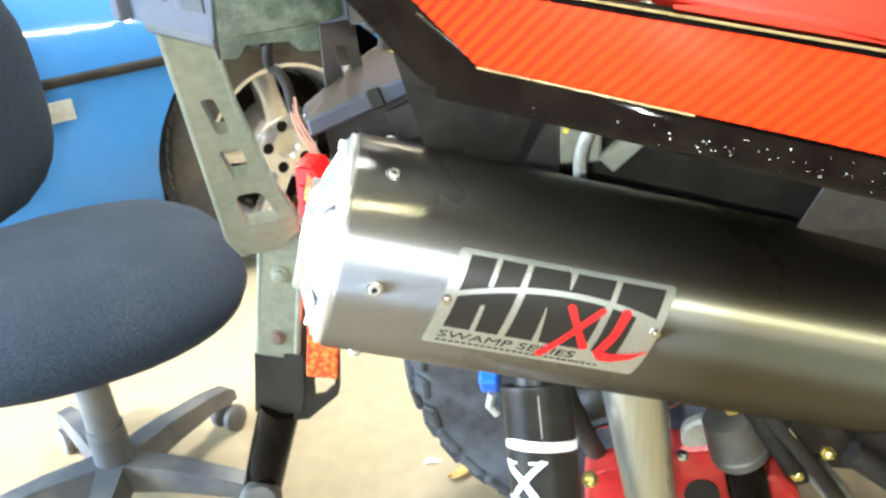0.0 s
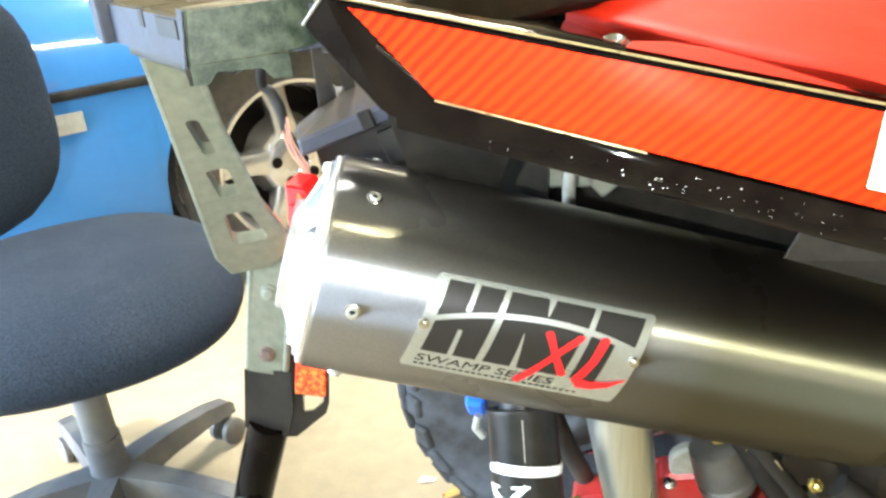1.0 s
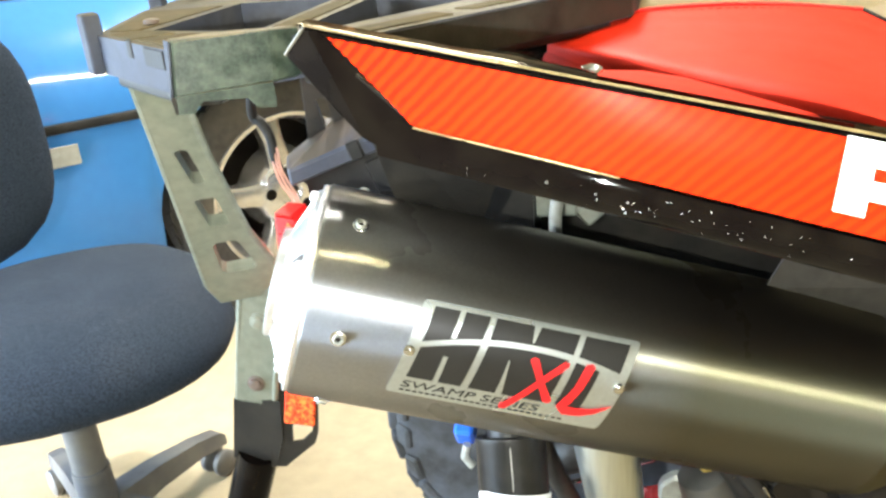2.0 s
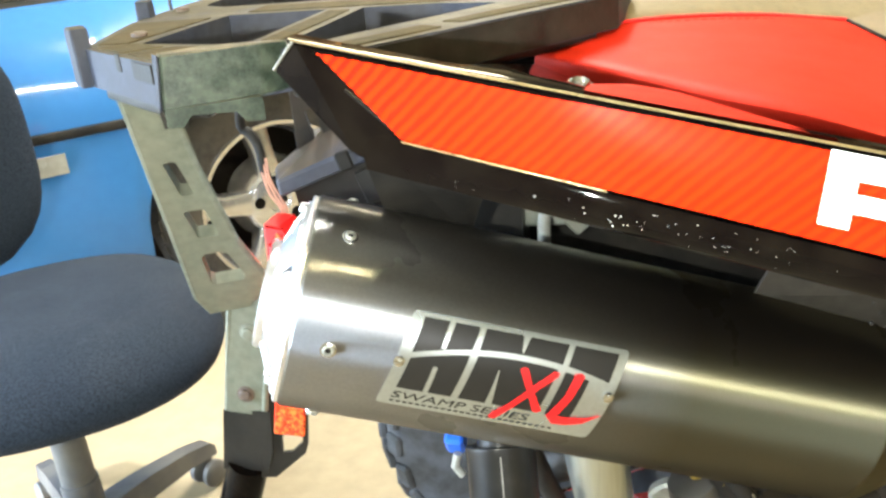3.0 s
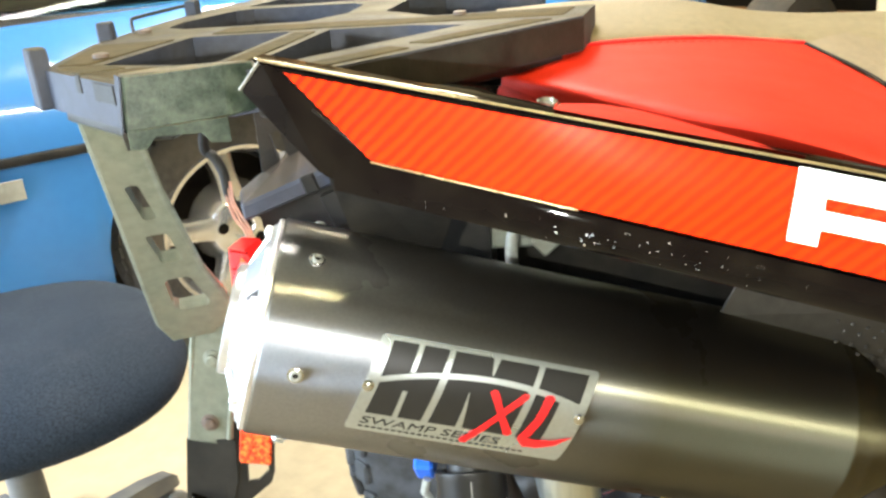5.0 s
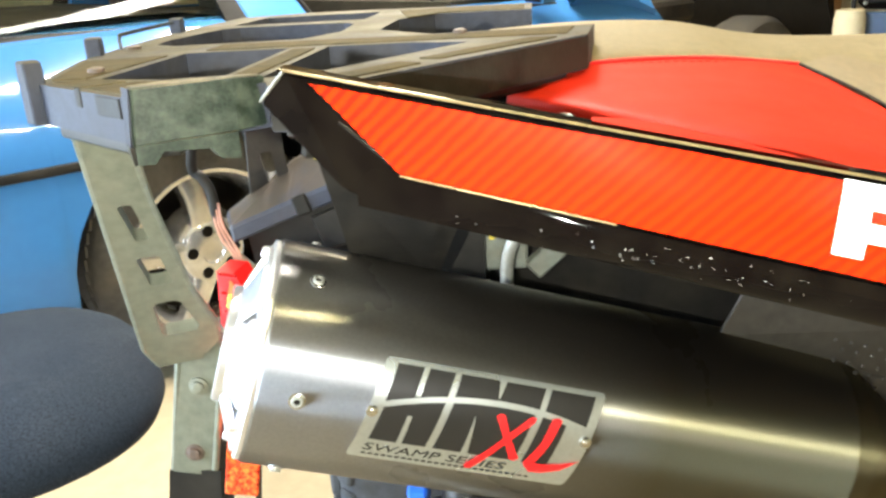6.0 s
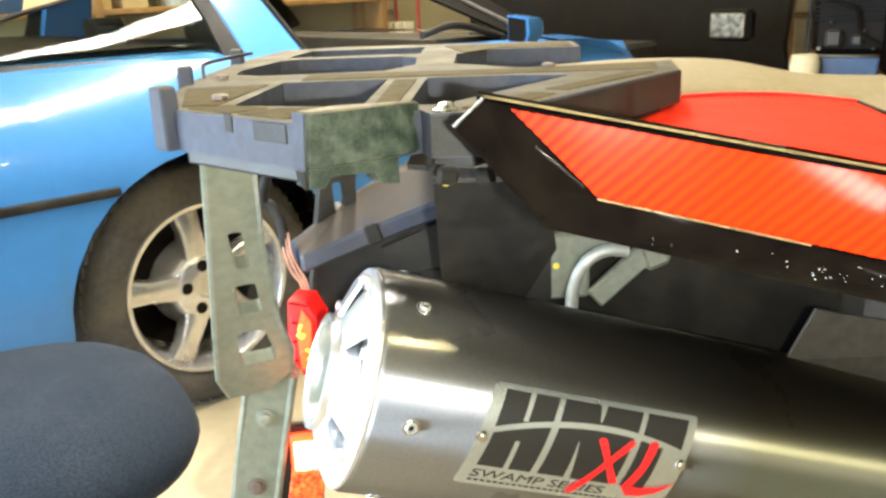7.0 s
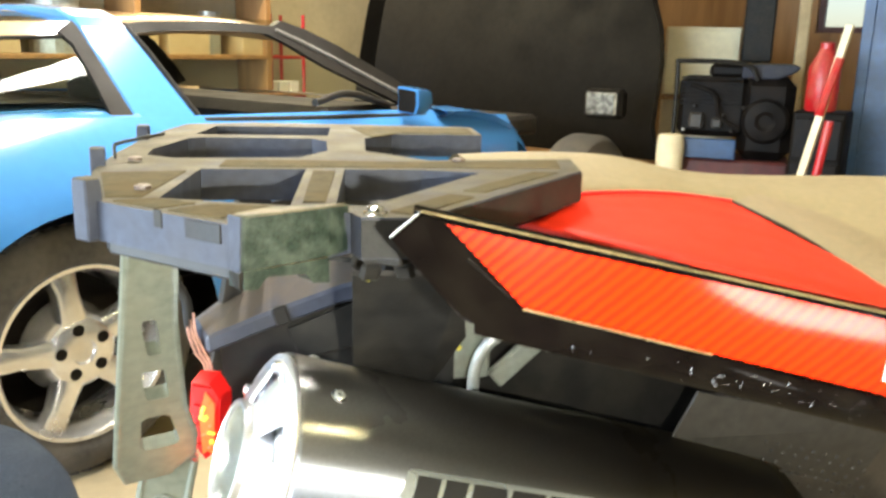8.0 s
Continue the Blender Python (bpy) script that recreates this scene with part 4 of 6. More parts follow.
part("fender_top", rings([[fp(x, top_z(x) + 0.002, 0.002), fp(x, top_z(x) + 0.003, -0.012), Vector((x, y, z)), Vector((x, y + 0.01, z - 0.012)), fp(x, top_z(x) - 0.012, -0.010)] for x, y, z in ((0.045, -0.150, 0.993), (0.10, -0.135, 0.982), (0.150, -0.108, 0.970), (0.176, 0.040, 0.943), (0.21, 0.015, 0.934), (0.25, -0.065, 0.938), (0.30, -0.125, 0.938), (0.36, -0.190, 0.938), (0.60, -0.20, 0.888))]), "black", fender, "", True)
part("inner_fender", rings([[fp(x, low_z(x) - 0.015, -0.006), Vector((x, -0.02, 0.880)), Vector((x, 0.20, 0.860)), Vector((x, 0.45, 0.850))] for x in (0.12, 0.2, 0.3, 0.45, 0.7)], False, False), "satin", fender, "black inner guard")
part("edge_trim", tube([fp(x, top_z(x) + 0.0026, 0.0042) for x in (0.050, 0.1, 0.2, 0.35, 0.6)], 0.0008, 8), "gold", fender, "thin worn gold edge")
part("edge_trim", tube([fp(x, low_z(x) - 0.001, 0.008) for x in (0.117, 0.15, 0.2, 0.24)], 0.0006, 8), "gold", fender, "thin worn gold edge")
for x0, x1, z0, z1 in ((0.355, 0.3705, -0.0405, 0.0), (0.3705, 0.42, -0.0135, 0.0), (0.3705, 0.42, -0.031, -0.0205), (0.406, 0.42, -0.0205, -0.0135)):
    part("white_block", decal(lambda f: x0 + 0.1 * (z0 + (z1 - z0) * f), lambda f: x1 + 0.1 * (z0 + (z1 - z0) * f), lambda x: 0.943 + z0 - 0.2 * (x - 0.355), lambda x: 0.943 + z1 - 0.2 * (x - 0.355), 0.0008, 8, 4), "white", fender, "white reflective block", True)
random.seed(7)
specks = []
for k in range(46):
    x = min(0.46, max(0.15, random.gauss(0.275, 0.06)))
    q = fp(x, low_z(x) - random.uniform(0.006, 0.022), 0.0098)
    r = random.choice((0.00018, 0.00022, 0.00028, 0.0004))
    specks.append(lathe(q, (fd.y, -fd.x, 0), [(-r, r), (0, r), (r * 0.6, r * 0.5)], 5))
tagged(part("dust_specks", join(*specks), "white", fender, "pale dust specks"), kind="stuff")
part("bolt", lathe((0.2155, -0.046, 0.9415), (0.05, -0.25, 1), [(-0.004, 0.0115), (0.001, 0.0115), (0.0025, 0.0085), (0.0050, 0.0080), (0.0060, 0.0055), (0.0040, 0.0040)], 16), "chrome", fender, "low round-headed bolt")

# red side panel and tan seat
def skin(rows, n=6):
    """A smooth sheet through rows of points."""
    return rings([curve(row, n) for row in zip(*[curve(r, n) for r in rows])], False, False)


side = part("side_panel", skin([
    [(0.168, 0.100, 0.925), (0.240, 0.048, 0.915), (0.322, -0.004, 0.900), (0.392, -0.030, 0.888), (0.51, -0.06, 0.860)],
    [(0.169, 0.101, 0.940), (0.238, 0.040, 0.9355), (0.321, -0.018, 0.926), (0.390, -0.048, 0.916), (0.51, -0.08, 0.882)],
    [(0.170, 0.108, 0.9445), (0.245, 0.085, 0.942), (0.330, 0.060, 0.935), (0.410, 0.040, 0.922), (0.52, 0.01, 0.888)],
    [(0.171, 0.116, 0.947), (0.252, 0.140, 0.946), (0.350, 0.150, 0.940), (0.440, 0.150, 0.926), (0.528, 0.12, 0.895)],
    [(0.172, 0.124, 0.949), (0.262, 0.200, 0.950), (0.371, 0.250, 0.943), (0.474, 0.285, 0.9275), (0.530, 0.255, 0.900)]]), "red", quad, "orange-red vinyl side panel of the seat", True)
for k in range(22):
    f0, f1 = (k + 0.2) / 22, (k + 0.75) / 22
    top = lambda f: Vector((0.272, 0.198, 0.9488)).lerp(Vector((0.462, 0.273, 0.9285)), f) + Vector((0, 0, 0.0042 * math.sin(math.pi * f)))  # noqa: E731
    part("stitch", tube([top(f0), top(f1)], 0.0006, 5), "stitch", side)
part("fold_strip", rings([
    [fp(x, top_z(x) + 0.0052, 0.0015) for x in (0.226, 0.25, 0.28, 0.305, 0.335, 0.362)],
    [(0.229, -0.150, 0.966), (0.252, -0.108, 0.9560), (0.278, -0.120, 0.9535), (0.302, -0.147, 0.9515), (0.328, -0.175, 0.9485), (0.357, -0.205, 0.9450)],
    [(0.234, -0.135, 0.940), (0.256, -0.098, 0.928), (0.281, -0.111, 0.926), (0.304, -0.137, 0.924), (0.327, -0.165, 0.922), (0.350, -0.193, 0.920)]], False, False), "red", side, "red plastic strip beside the fender", True)
part("panel_nub", box((0.016, 0.012, 0.010), pose(0.186, 0.118, 0.954, 0, 0, 30), 0.003), "redink", side, "small red tab")
seat = part("seat", skin([
    [(0.17, 0.135, 0.946), (0.262, 0.203, 0.9485), (0.371, 0.253, 0.9415), (0.440, 0.275, 0.932), (0.478, 0.283, 0.924), (0.530, 0.20, 0.893), (0.560, 0.08, 0.86), (0.58, -0.10, 0.83)],
    [(0.17, 0.16, 0.958), (0.262, 0.225, 0.960), (0.371, 0.275, 0.953), (0.45, 0.30, 0.940), (0.52, 0.31, 0.930), (0.60, 0.26, 0.905), (0.67, 0.12, 0.865), (0.70, -0.10, 0.82)],
    [(0.15, 0.26, 0.969), (0.25, 0.30, 0.971), (0.36, 0.33, 0.966), (0.45, 0.35, 0.948), (0.57, 0.36, 0.936), (0.75, 0.32, 0.925), (0.85, 0.18, 0.87), (0.9, -0.05, 0.80)],
    [(0.14, 0.40, 0.970), (0.24, 0.41, 0.973), (0.35, 0.42, 0.968), (0.45, 0.42, 0.948), (0.57, 0.43, 0.940), (0.80, 0.42, 0.940), (1.0, 0.34, 0.93), (1.1, 0.2, 0.89)],
    [(0.14, 0.55, 0.93), (0.24, 0.55, 0.93), (0.34, 0.55, 0.93), (0.42, 0.55, 0.91), (0.57, 0.55, 0.90), (0.80, 0.55, 0.90), (1.0, 0.52, 0.90), (1.15, 0.45, 0.87)]]), "tan", quad, "dusty tan vinyl seat", True)
# same tan vinyl as the seat, its shade painted as a darker skin
part("seat_side", skin([
    [(0.480, 0.286, 0.9285), (0.532, 0.200, 0.899), (0.562, 0.08, 0.867), (0.582, -0.10, 0.838)],
    [(0.500, 0.298, 0.932), (0.570, 0.225, 0.906), (0.615, 0.10, 0.872), (0.635, -0.10, 0.836)],
    [(0.524, 0.312, 0.934), (0.604, 0.262, 0.910), (0.674, 0.12, 0.870), (0.704, -0.10, 0.826)]]), "shadedvinyl", seat, "tan vinyl side of the seat, coloured darker for shade", True)
part("piping", tube(curve([(0.17, 0.128, 0.9495), (0.262, 0.2015, 0.9515), (0.371, 0.2515, 0.9445), (0.476, 0.286, 0.9290)]), 0.0018, 8), "redink", seat, "red seam piping")
part("piping", tube(curve([(0.476, 0.286, 0.9290), (0.532, 0.205, 0.9000), (0.562, 0.08, 0.868), (0.582, -0.10, 0.839)]), 0.0018, 8), "satin", seat, "dark seam")
# plain dark boxes added to shade the floor and darken the underside
part("body_core", box((0.80, 0.36, 0.60), pose(0.92, 0.45, 0.52), 0.03), "grime", quad, "dark body and frame")
part("dark_board", box((0.9, 0.02, 0.42), pose(0.80, 0.475, 0.30), 0.005), "grime", quad, "dark board added for the gloom under the body")
part("air_box", box((0.5, 0.30, 0.20), pose(0.50, 0.52, 0.72), 0.02), "grime", quad)
part("gear_case", box((0.6, 0.25, 0.25), pose(0.55, 0.60, 0.36), 0.03), "grime", quad)

# grey tail hood, tail lamp and things under the rack
tail = part("tail_hood", soften(rings([[(-0.163, 0.236, 0.754), (-0.165, 0.235, 0.775), (-0.185, 0.285, 0.779), (-0.205, 0.33, 0.760), (-0.20, 0.33, 0.742)],
                                       [(-0.094, 0.251, 0.778), (-0.094, 0.250, 0.800), (-0.10, 0.310, 0.838), (-0.115, 0.37, 0.82), (-0.11, 0.37, 0.79)],
                                       [(-0.01, 0.255, 0.808), (-0.01, 0.254, 0.830), (-0.015, 0.310, 0.872), (-0.02, 0.38, 0.87), (-0.02, 0.38, 0.82)],
                                       [(0.08, 0.250, 0.83), (0.08, 0.250, 0.855), (0.08, 0.310, 0.900), (0.08, 0.40, 0.90), (0.08, 0.40, 0.85)]]), 0.003), "hood", quad, "grey plastic tail hood with a dusty top")
part("notch", box((0.018, 0.008, 0.024), pose(-0.080, 0.2505, 0.796, 0, -18, 8), 0.002), "satin", tail, "small black clip")
part("lower_shell", slab([(-0.075, 0.262, 0.776), (-0.005, 0.264, 0.803), (0.06, 0.262, 0.822), (0.02, 0.262, 0.755), (-0.060, 0.262, 0.735)], 0.006, 0.002), "satin", tail, "dark lower shell")
part("tail_body", rings([[(-0.135, 0.268, 0.60), (-0.130, 0.34, 0.60), (-0.145, 0.34, 0.760), (-0.156, 0.266, 0.757)], [(-0.02, 0.272, 0.60), (-0.02, 0.34, 0.60), (-0.02, 0.34, 0.82), (-0.02, 0.270, 0.805)], [(0.13, 0.275, 0.62), (0.13, 0.34, 0.62), (0.13, 0.34, 0.86), (0.13, 0.27, 0.86)]]), "satin", quad, "black tail body")
lampb = part("tail_lamp", rings([[(-0.180, 0.215, 0.728), (-0.160, 0.212, 0.726), (-0.148, 0.212, 0.706), (-0.152, 0.212, 0.645), (-0.168, 0.214, 0.632), (-0.186, 0.218, 0.66)], [(-0.174, 0.245, 0.731), (-0.152, 0.245, 0.729), (-0.140, 0.245, 0.706), (-0.142, 0.245, 0.64), (-0.162, 0.245, 0.63), (-0.18, 0.245, 0.66)]]), "tailred", quad, "lit red tail lamp")
part("light_guide", slab([(-0.164, 0.2115, 0.718), (-0.154, 0.2110, 0.702), (-0.157, 0.2110, 0.650), (-0.170, 0.2125, 0.640), (-0.172, 0.2125, 0.690)], -0.002), "lit", lampb, "lit red light guide")
random.seed(12)
for k in range(9):
    part("bulb", box((random.uniform(0.003, 0.010), 0.003, random.uniform(0.004, 0.012)), pose(-0.162 + random.uniform(-0.006, 0.005), 0.2095, 0.648 + 0.0072 * k + random.uniform(-0.003, 0.003), 0, random.uniform(-40, 40), 4), 0.0012), "amber" if k % 2 else "lit", lampb, "lit orange segment")
for k in range(4):
    part("rib", box((0.022, 0.003, 0.0025), pose(-0.167, 0.2125, 0.652 + 0.024 * k, 0, 12, 4), 0.0005), "lens", lampb)
part("harness", tube(curve([(-0.16, 0.20, 0.945), (-0.205, 0.25, 0.85), (-0.197, 0.255, 0.830), (-0.189, 0.255, 0.812), (-0.187, 0.255, 0.785), (-0.183, 0.258, 0.765), (-0.170, 0.262, 0.740)]), 0.0062, 10), "matte", quad, "black wiring loom", True)
for o in (0.0, 0.004, 0.008):
    part("wire", tube(curve([(-0.189 + o, 0.252, 0.800), (-0.187 + o, 0.250, 0.775), (-0.181 + o * 1.4, 0.250, 0.752), (-0.171 + o, 0.250, 0.735), (-0.166 + o, 0.250, 0.700)]), 0.0016, 6), "copperwire", quad, "thin pinkish wire")
for x, y, z, a in ((0.02, -0.03, 0.925, 20), (0.05, -0.01, 0.92, -30), (0.075, 0.02, 0.915, 40), (0.01, 0.01, 0.925, 70), (0.10, 0.05, 0.91, 10)):
    part("under_clamp", box((0.018, 0.008, 0.016), pose(x, y, z, 15, a / 3, a), 0.003), "matte", quad, "dirty clamp under the rack")
part("yellow_clip", box((0.006, 0.004, 0.005), pose(0.018, -0.02, 0.917, 10, 20, 10), 0.001), "yellow", quad, "small yellow clip")
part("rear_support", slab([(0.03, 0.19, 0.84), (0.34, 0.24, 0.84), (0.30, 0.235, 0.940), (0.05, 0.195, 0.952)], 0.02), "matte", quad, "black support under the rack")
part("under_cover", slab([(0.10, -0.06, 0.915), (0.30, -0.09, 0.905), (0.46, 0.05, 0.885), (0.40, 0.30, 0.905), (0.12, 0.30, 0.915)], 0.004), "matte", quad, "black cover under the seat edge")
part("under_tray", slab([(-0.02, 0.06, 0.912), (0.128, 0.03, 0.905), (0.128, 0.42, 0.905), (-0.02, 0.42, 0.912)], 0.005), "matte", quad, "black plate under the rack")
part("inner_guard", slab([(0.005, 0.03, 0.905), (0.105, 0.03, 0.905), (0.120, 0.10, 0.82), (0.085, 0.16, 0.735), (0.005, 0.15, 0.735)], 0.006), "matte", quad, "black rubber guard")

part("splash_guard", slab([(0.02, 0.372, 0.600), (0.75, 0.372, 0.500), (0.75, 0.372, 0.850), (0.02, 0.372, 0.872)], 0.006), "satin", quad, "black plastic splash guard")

# silver latch block and bent wire hook behind the fender
latch = part("latch_block", box((0.062, 0.04, 0.085), pose(0.148, 0.320, 0.733, 0, 0, 6), 0.004), "diecast", quad, "grey cast metal latch block")
part("shoulder", box((0.060, 0.03, 0.03), pose(0.180, 0.318, 0.765, 0, -12, 6), 0.004), "diecast", latch)
lever = part("lever", box((0.095, 0.012, 0.028), pose(0.220, 0.302, 0.722, 0, -42, 6), 0.003), "diecast", latch, "grey slanting lever")
part("lever_end", box((0.034, 0.012, 0.045), pose(0.258, 0.3025, 0.750, 0, -20, 6), 0.008), "diecast", lever)
part("screw", lathe((0.138, 0.299, 0.735), (0.1, -1, 0), [(0, 0.004), (0.002, 0.004), (0.002, 0.003), (0.001, 0.0025)], 12), "yellow", latch, "yellow passivated screw")
part("hook", tube(curve([(0.155, 0.275, 0.66), (0.157, 0.275, 0.715), (0.172, 0.275, 0.747), (0.195, 0.278, 0.760), (0.222, 0.282, 0.758)]), 0.0080, 12), "zinc", latch, "bent shiny rod", True)
part("pin", tube([(0.262, 0.30, 0.757), (0.308, 0.30, 0.738)], 0.003, 8), "chrome", latch)
shield = part("heat_shield", slab([(0.417, 0.20, 0.712), (0.388, 0.20, 0.650), (0.487, 0.21, 0.610), (0.66, 0.24, 0.555), (0.70, 0.22, 0.65)], 0.004, 0.001), "dullmetal", quad, "dull metal heat shield")
for i in range(5):
    for k in range(9):
        part("perforation", lathe((0.515 + 0.016 * k + 0.008 * (i % 2), 0.2035, 0.640 - 0.012 * i - 0.004 * k), (0, -1, 0), [(0, 0.0026), (0.0015, 0.0026), (0.0022, 0.0015)], 6), "dullmetal", shield)

# suspension seen under the silencer: the shock leans inward towards its top
SO, SR = Vector((0.110, 0.140, 0.390)), 0.0430
SD = Vector((-0.12, 0.55, 1.0)).normalized()
S1 = (Vector((1, 0, 0)) - SD * SD.x).normalized()
S2 = SD.cross(S1)
shock = part("shock", lathe(SO, SD, [(-0.24, 0.034), (-0.15, 0.034), (-0.14, SR), (0.063, SR), (0.0665, SR + 0.0012), (0.070, SR + 0.0008), (0.071, 0.036), (0.066, 0.034), (0.066, 0.029), (0.13, 0.029)], 40), "satin", quad, "black shock absorber body", True)
part("band", lathe(SO - SD * 0.006, SD + S1 * 0.10, [(0, SR + 0.0010), (0.012, SR + 0.0010)], 40, False), "white", shock, "white band")


def on_shock(points, w):
    """A printed line through points given by angle round the shock and height from its band."""
    strip = []
    for k in range(len(points) - 1):
        (a0, h0), (a1, h1) = points[k], points[k + 1]
        d = Vector((radians(a1 - a0) * SR, h1 - h0)).normalized()
        for j in range(5):
            a, h = radians(a0 + (a1 - a0) * j / 4), h0 + (h1 - h0) * j / 4
            strip.append([SO + SD * (h + q * d.x * w) + (S1 * math.cos(a - q * d.y * w / SR) + S2 * math.sin(a - q * d.y * w / SR)) * r for q, r in ((-1, SR - 0.0002), (1, SR - 0.0002), (1, SR + 0.0008), (-1, SR + 0.0008))])
    return rings(strip)


for stroke, w in (([(-168, -0.019), (-132, -0.019)], 0.0014), ([(-158, -0.020), (-122, -0.040), (-100, -0.062)], 0.0042), ([(-84, -0.018), (-104, -0.030), (-146, -0.060)], 0.0034), ([(-108, -0.019), (-78, -0.019)], 0.0014),
                  ([(-168, -0.062), (-132, -0.062)], 0.0014), ([(-140, -0.080), (-120, -0.070), (-95, -0.066), (-70, -0.070), (-52, -0.082)], 0.0018), ([(-124, -0.084), (-110, -0.078), (-88, -0.076), (-70, -0.082)], 0.0028)):
    part("white_mark", on_shock(stroke, w), "white", shock, "white printed stroke")
part("seam_line", on_shock([(-83, 0.060), (-83, 0.010)], 0.0006), "marker", shock, "thin pale line")
part("cap", box((0.025, 0.03, 0.034), pose(0.041, 0.20, 0.438, 30, 0, 0), 0.004), "bluebit", shock, "blue adjuster")
part("clip", tube([(0.045, 0.185, 0.425), (0.040, 0.185, 0.405), (0.050, 0.185, 0.392)], 0.0055, 8), "zinc", shock)
part("steel_tube", tube([(0.206, 0.145, 0.60), (0.2205, 0.145, 0.465), (0.2425, 0.145, 0.305), (0.256, 0.145, 0.20)], [0.037, 0.037, 0.031, 0.029], 28), "tubing", quad, "dull silver tube", True)
arm = part("swing_arm", slab([(0.158, 0.22, 0.266), (0.205, 0.22, 0.279), (0.270, 0.22, 0.304), (0.280, 0.22, 0.320), (0.332, 0.22, 0.330), (0.366, 0.22, 0.270), (0.410, 0.22, 0.283), (0.437, 0.22, 0.255), (0.45, 0.22, 0.18), (0.16, 0.22, 0.15)], 0.05, 0.006), "redpaint", quad, "red painted suspension arm")
part("bolt", lathe((0.284, 0.205, 0.322), (0.1, -0.6, 1), [(0, 0.008), (0.004, 0.008), (0.005, 0.005), (0.012, 0.005), (0.013, 0.003)], 10), "chrome", arm)
part("bolt", lathe((0.166, 0.205, 0.272), (0.1, -0.6, 1), [(0, 0.011), (0.006, 0.011), (0.007, 0.007), (0.022, 0.007), (0.023, 0.004)], 10), "yellowzinc", arm, "yellow passivated bolt")
part("bore", lathe((0.313, 0.2145, 0.252), (0, -1, 0.1), [(0, 0.023), (0.003, 0.023), (0.003, 0.019)], 20), "matte", arm)
boot = part("boot", lathe((0.333, 0.195, 0.400), (0.34, 0.05, -1), [(0, 0.022), (0.003, 0.031), (0.050, 0.036), (0.053, 0.033), (0.056, 0.036), (0.066, 0.036), (0.070, 0.028)], 24), "darkgrey", quad, "dark grey joint housing", True)
part("hose", lathe((0.355, 0.197, 0.335), (0.24, 0.05, -1), [(0, 0.024), (0.03, 0.026), (0.16, 0.026), (0.20, 0.028)], 24), "black", boot, "black rubber hose", True)
part("tab", soften(rings([[(0.289, y, 0.313), (0.326, y, 0.322), (0.322, y, 0.352), (0.318, y, 0.366), (0.300, y, 0.362), (0.286, y, 0.350), (0.283, y, 0.332)] for y in (0.225, 0.245)]), 0.004), "zinc", quad, "grey metal tab with rounded corners")
part("rod", tube([(0.150, 0.26, 0.307), (0.315, 0.26, 0.380)], 0.0028, 8), "chrome", quad, "thin bright rod")
for p, q, r, m in (((0.372, 0.17, 0.430), (0.470, 0.18, 0.290), 0.010, "satin"), ((0.350, 0.19, 0.440), (0.430, 0.21, 0.300), 0.016, "matte"), ((0.47, 0.16, 0.38), (0.62, 0.2, 0.26), 0.016, "matte"), ((0.28, 0.34, 0.42), (0.60, 0.34, 0.40), 0.024, "grime"), ((0.440, 0.21, 0.32), (0.500, 0.20, 0.23), 0.016, "diecast"),
                   ((0.52, 0.24, 0.45), (0.60, 0.22, 0.36), 0.03, "grime"), ((0.14, 0.30, 0.52), (0.5, 0.32, 0.50), 0.03, "grime"), ((0.12, 0.25, 0.42), (0.18, 0.27, 0.25), 0.014, "grime"), ((0.150, 0.30, 0.33), (0.34, 0.30, 0.40), 0.030, "grime")):
    part("linkage", tube([p, ((p[0] + q[0]) / 2, p[1] - 0.01, (p[2] + q[2]) / 2 + 0.01), q], r, 12), m, quad, "", True)
part("bright_edge", tube([(0.398, 0.158, 0.412), (0.440, 0.160, 0.345)], 0.0014, 6), "chrome", quad, "bright worn edge of a linkage")
for x, y, z in ((0.335, 0.185, 0.418), (0.366, 0.185, 0.410), (0.450, 0.185, 0.357), (0.421, 0.195, 0.312)):
    part("fitting", lathe((x, y, z), (0.3, -1, 0.5), [(0, 0.009), (0.006, 0.009), (0.007, 0.006), (0.014, 0.006), (0.015, 0.004)], 6), "yellowzinc", quad, "yellow passivated bolt")
# rear tyre: rounded shoulder with low lugs that wrap over it
TC = Vector((0.172, 0.345, 0.330))
tyre = part("tyre", lathe(TC, (0, 1, 0), [(0.0, 0.165), (-0.004, 0.215), (0.002, 0.250), (0.018, 0.276), (0.045, 0.290), (0.09, 0.296), (0.17, 0.296), (0.215, 0.288), (0.245, 0.262), (0.26, 0.22), (0.26, 0.165)], 64), "muddyrubber", quad, "knobbly black rear tyre grey with dried mud", True)
random.seed(21)
for k in range(30):
    a = k * math.tau / 30
    for y, r, tip, b, l, w in ((0.012, 0.266, -52, 0.0, 0.042, 0.030), (0.046, 0.293, -18, 0.10, 0.046, 0.044), (0.105, 0.302, 0, 0.02, 0.036, 0.050), (0.165, 0.302, 0, 0.11, 0.036, 0.050)):
        part("tread_block", box((l * random.uniform(0.85, 1.1), w, 0.015), Matrix.Translation(TC + Vector((0, y, 0))) @ Matrix.Rotation(a + b + random.uniform(-0.015, 0.015), 4, "Y") @ Matrix.Translation((0, 0, r)) @ Matrix.Rotation(radians(-tip), 4, "X") @ Matrix.Rotation(random.uniform(-0.25, 0.25), 4, "Z"), 0.004), "muddyrubber", tyre)

# ---- office chair ----
chair = thing("office_chair", (-0.67, 0.36, 0), "charcoal fabric office chair on a grey five-star base", "chair")
CX, CY = -0.67, 0.37


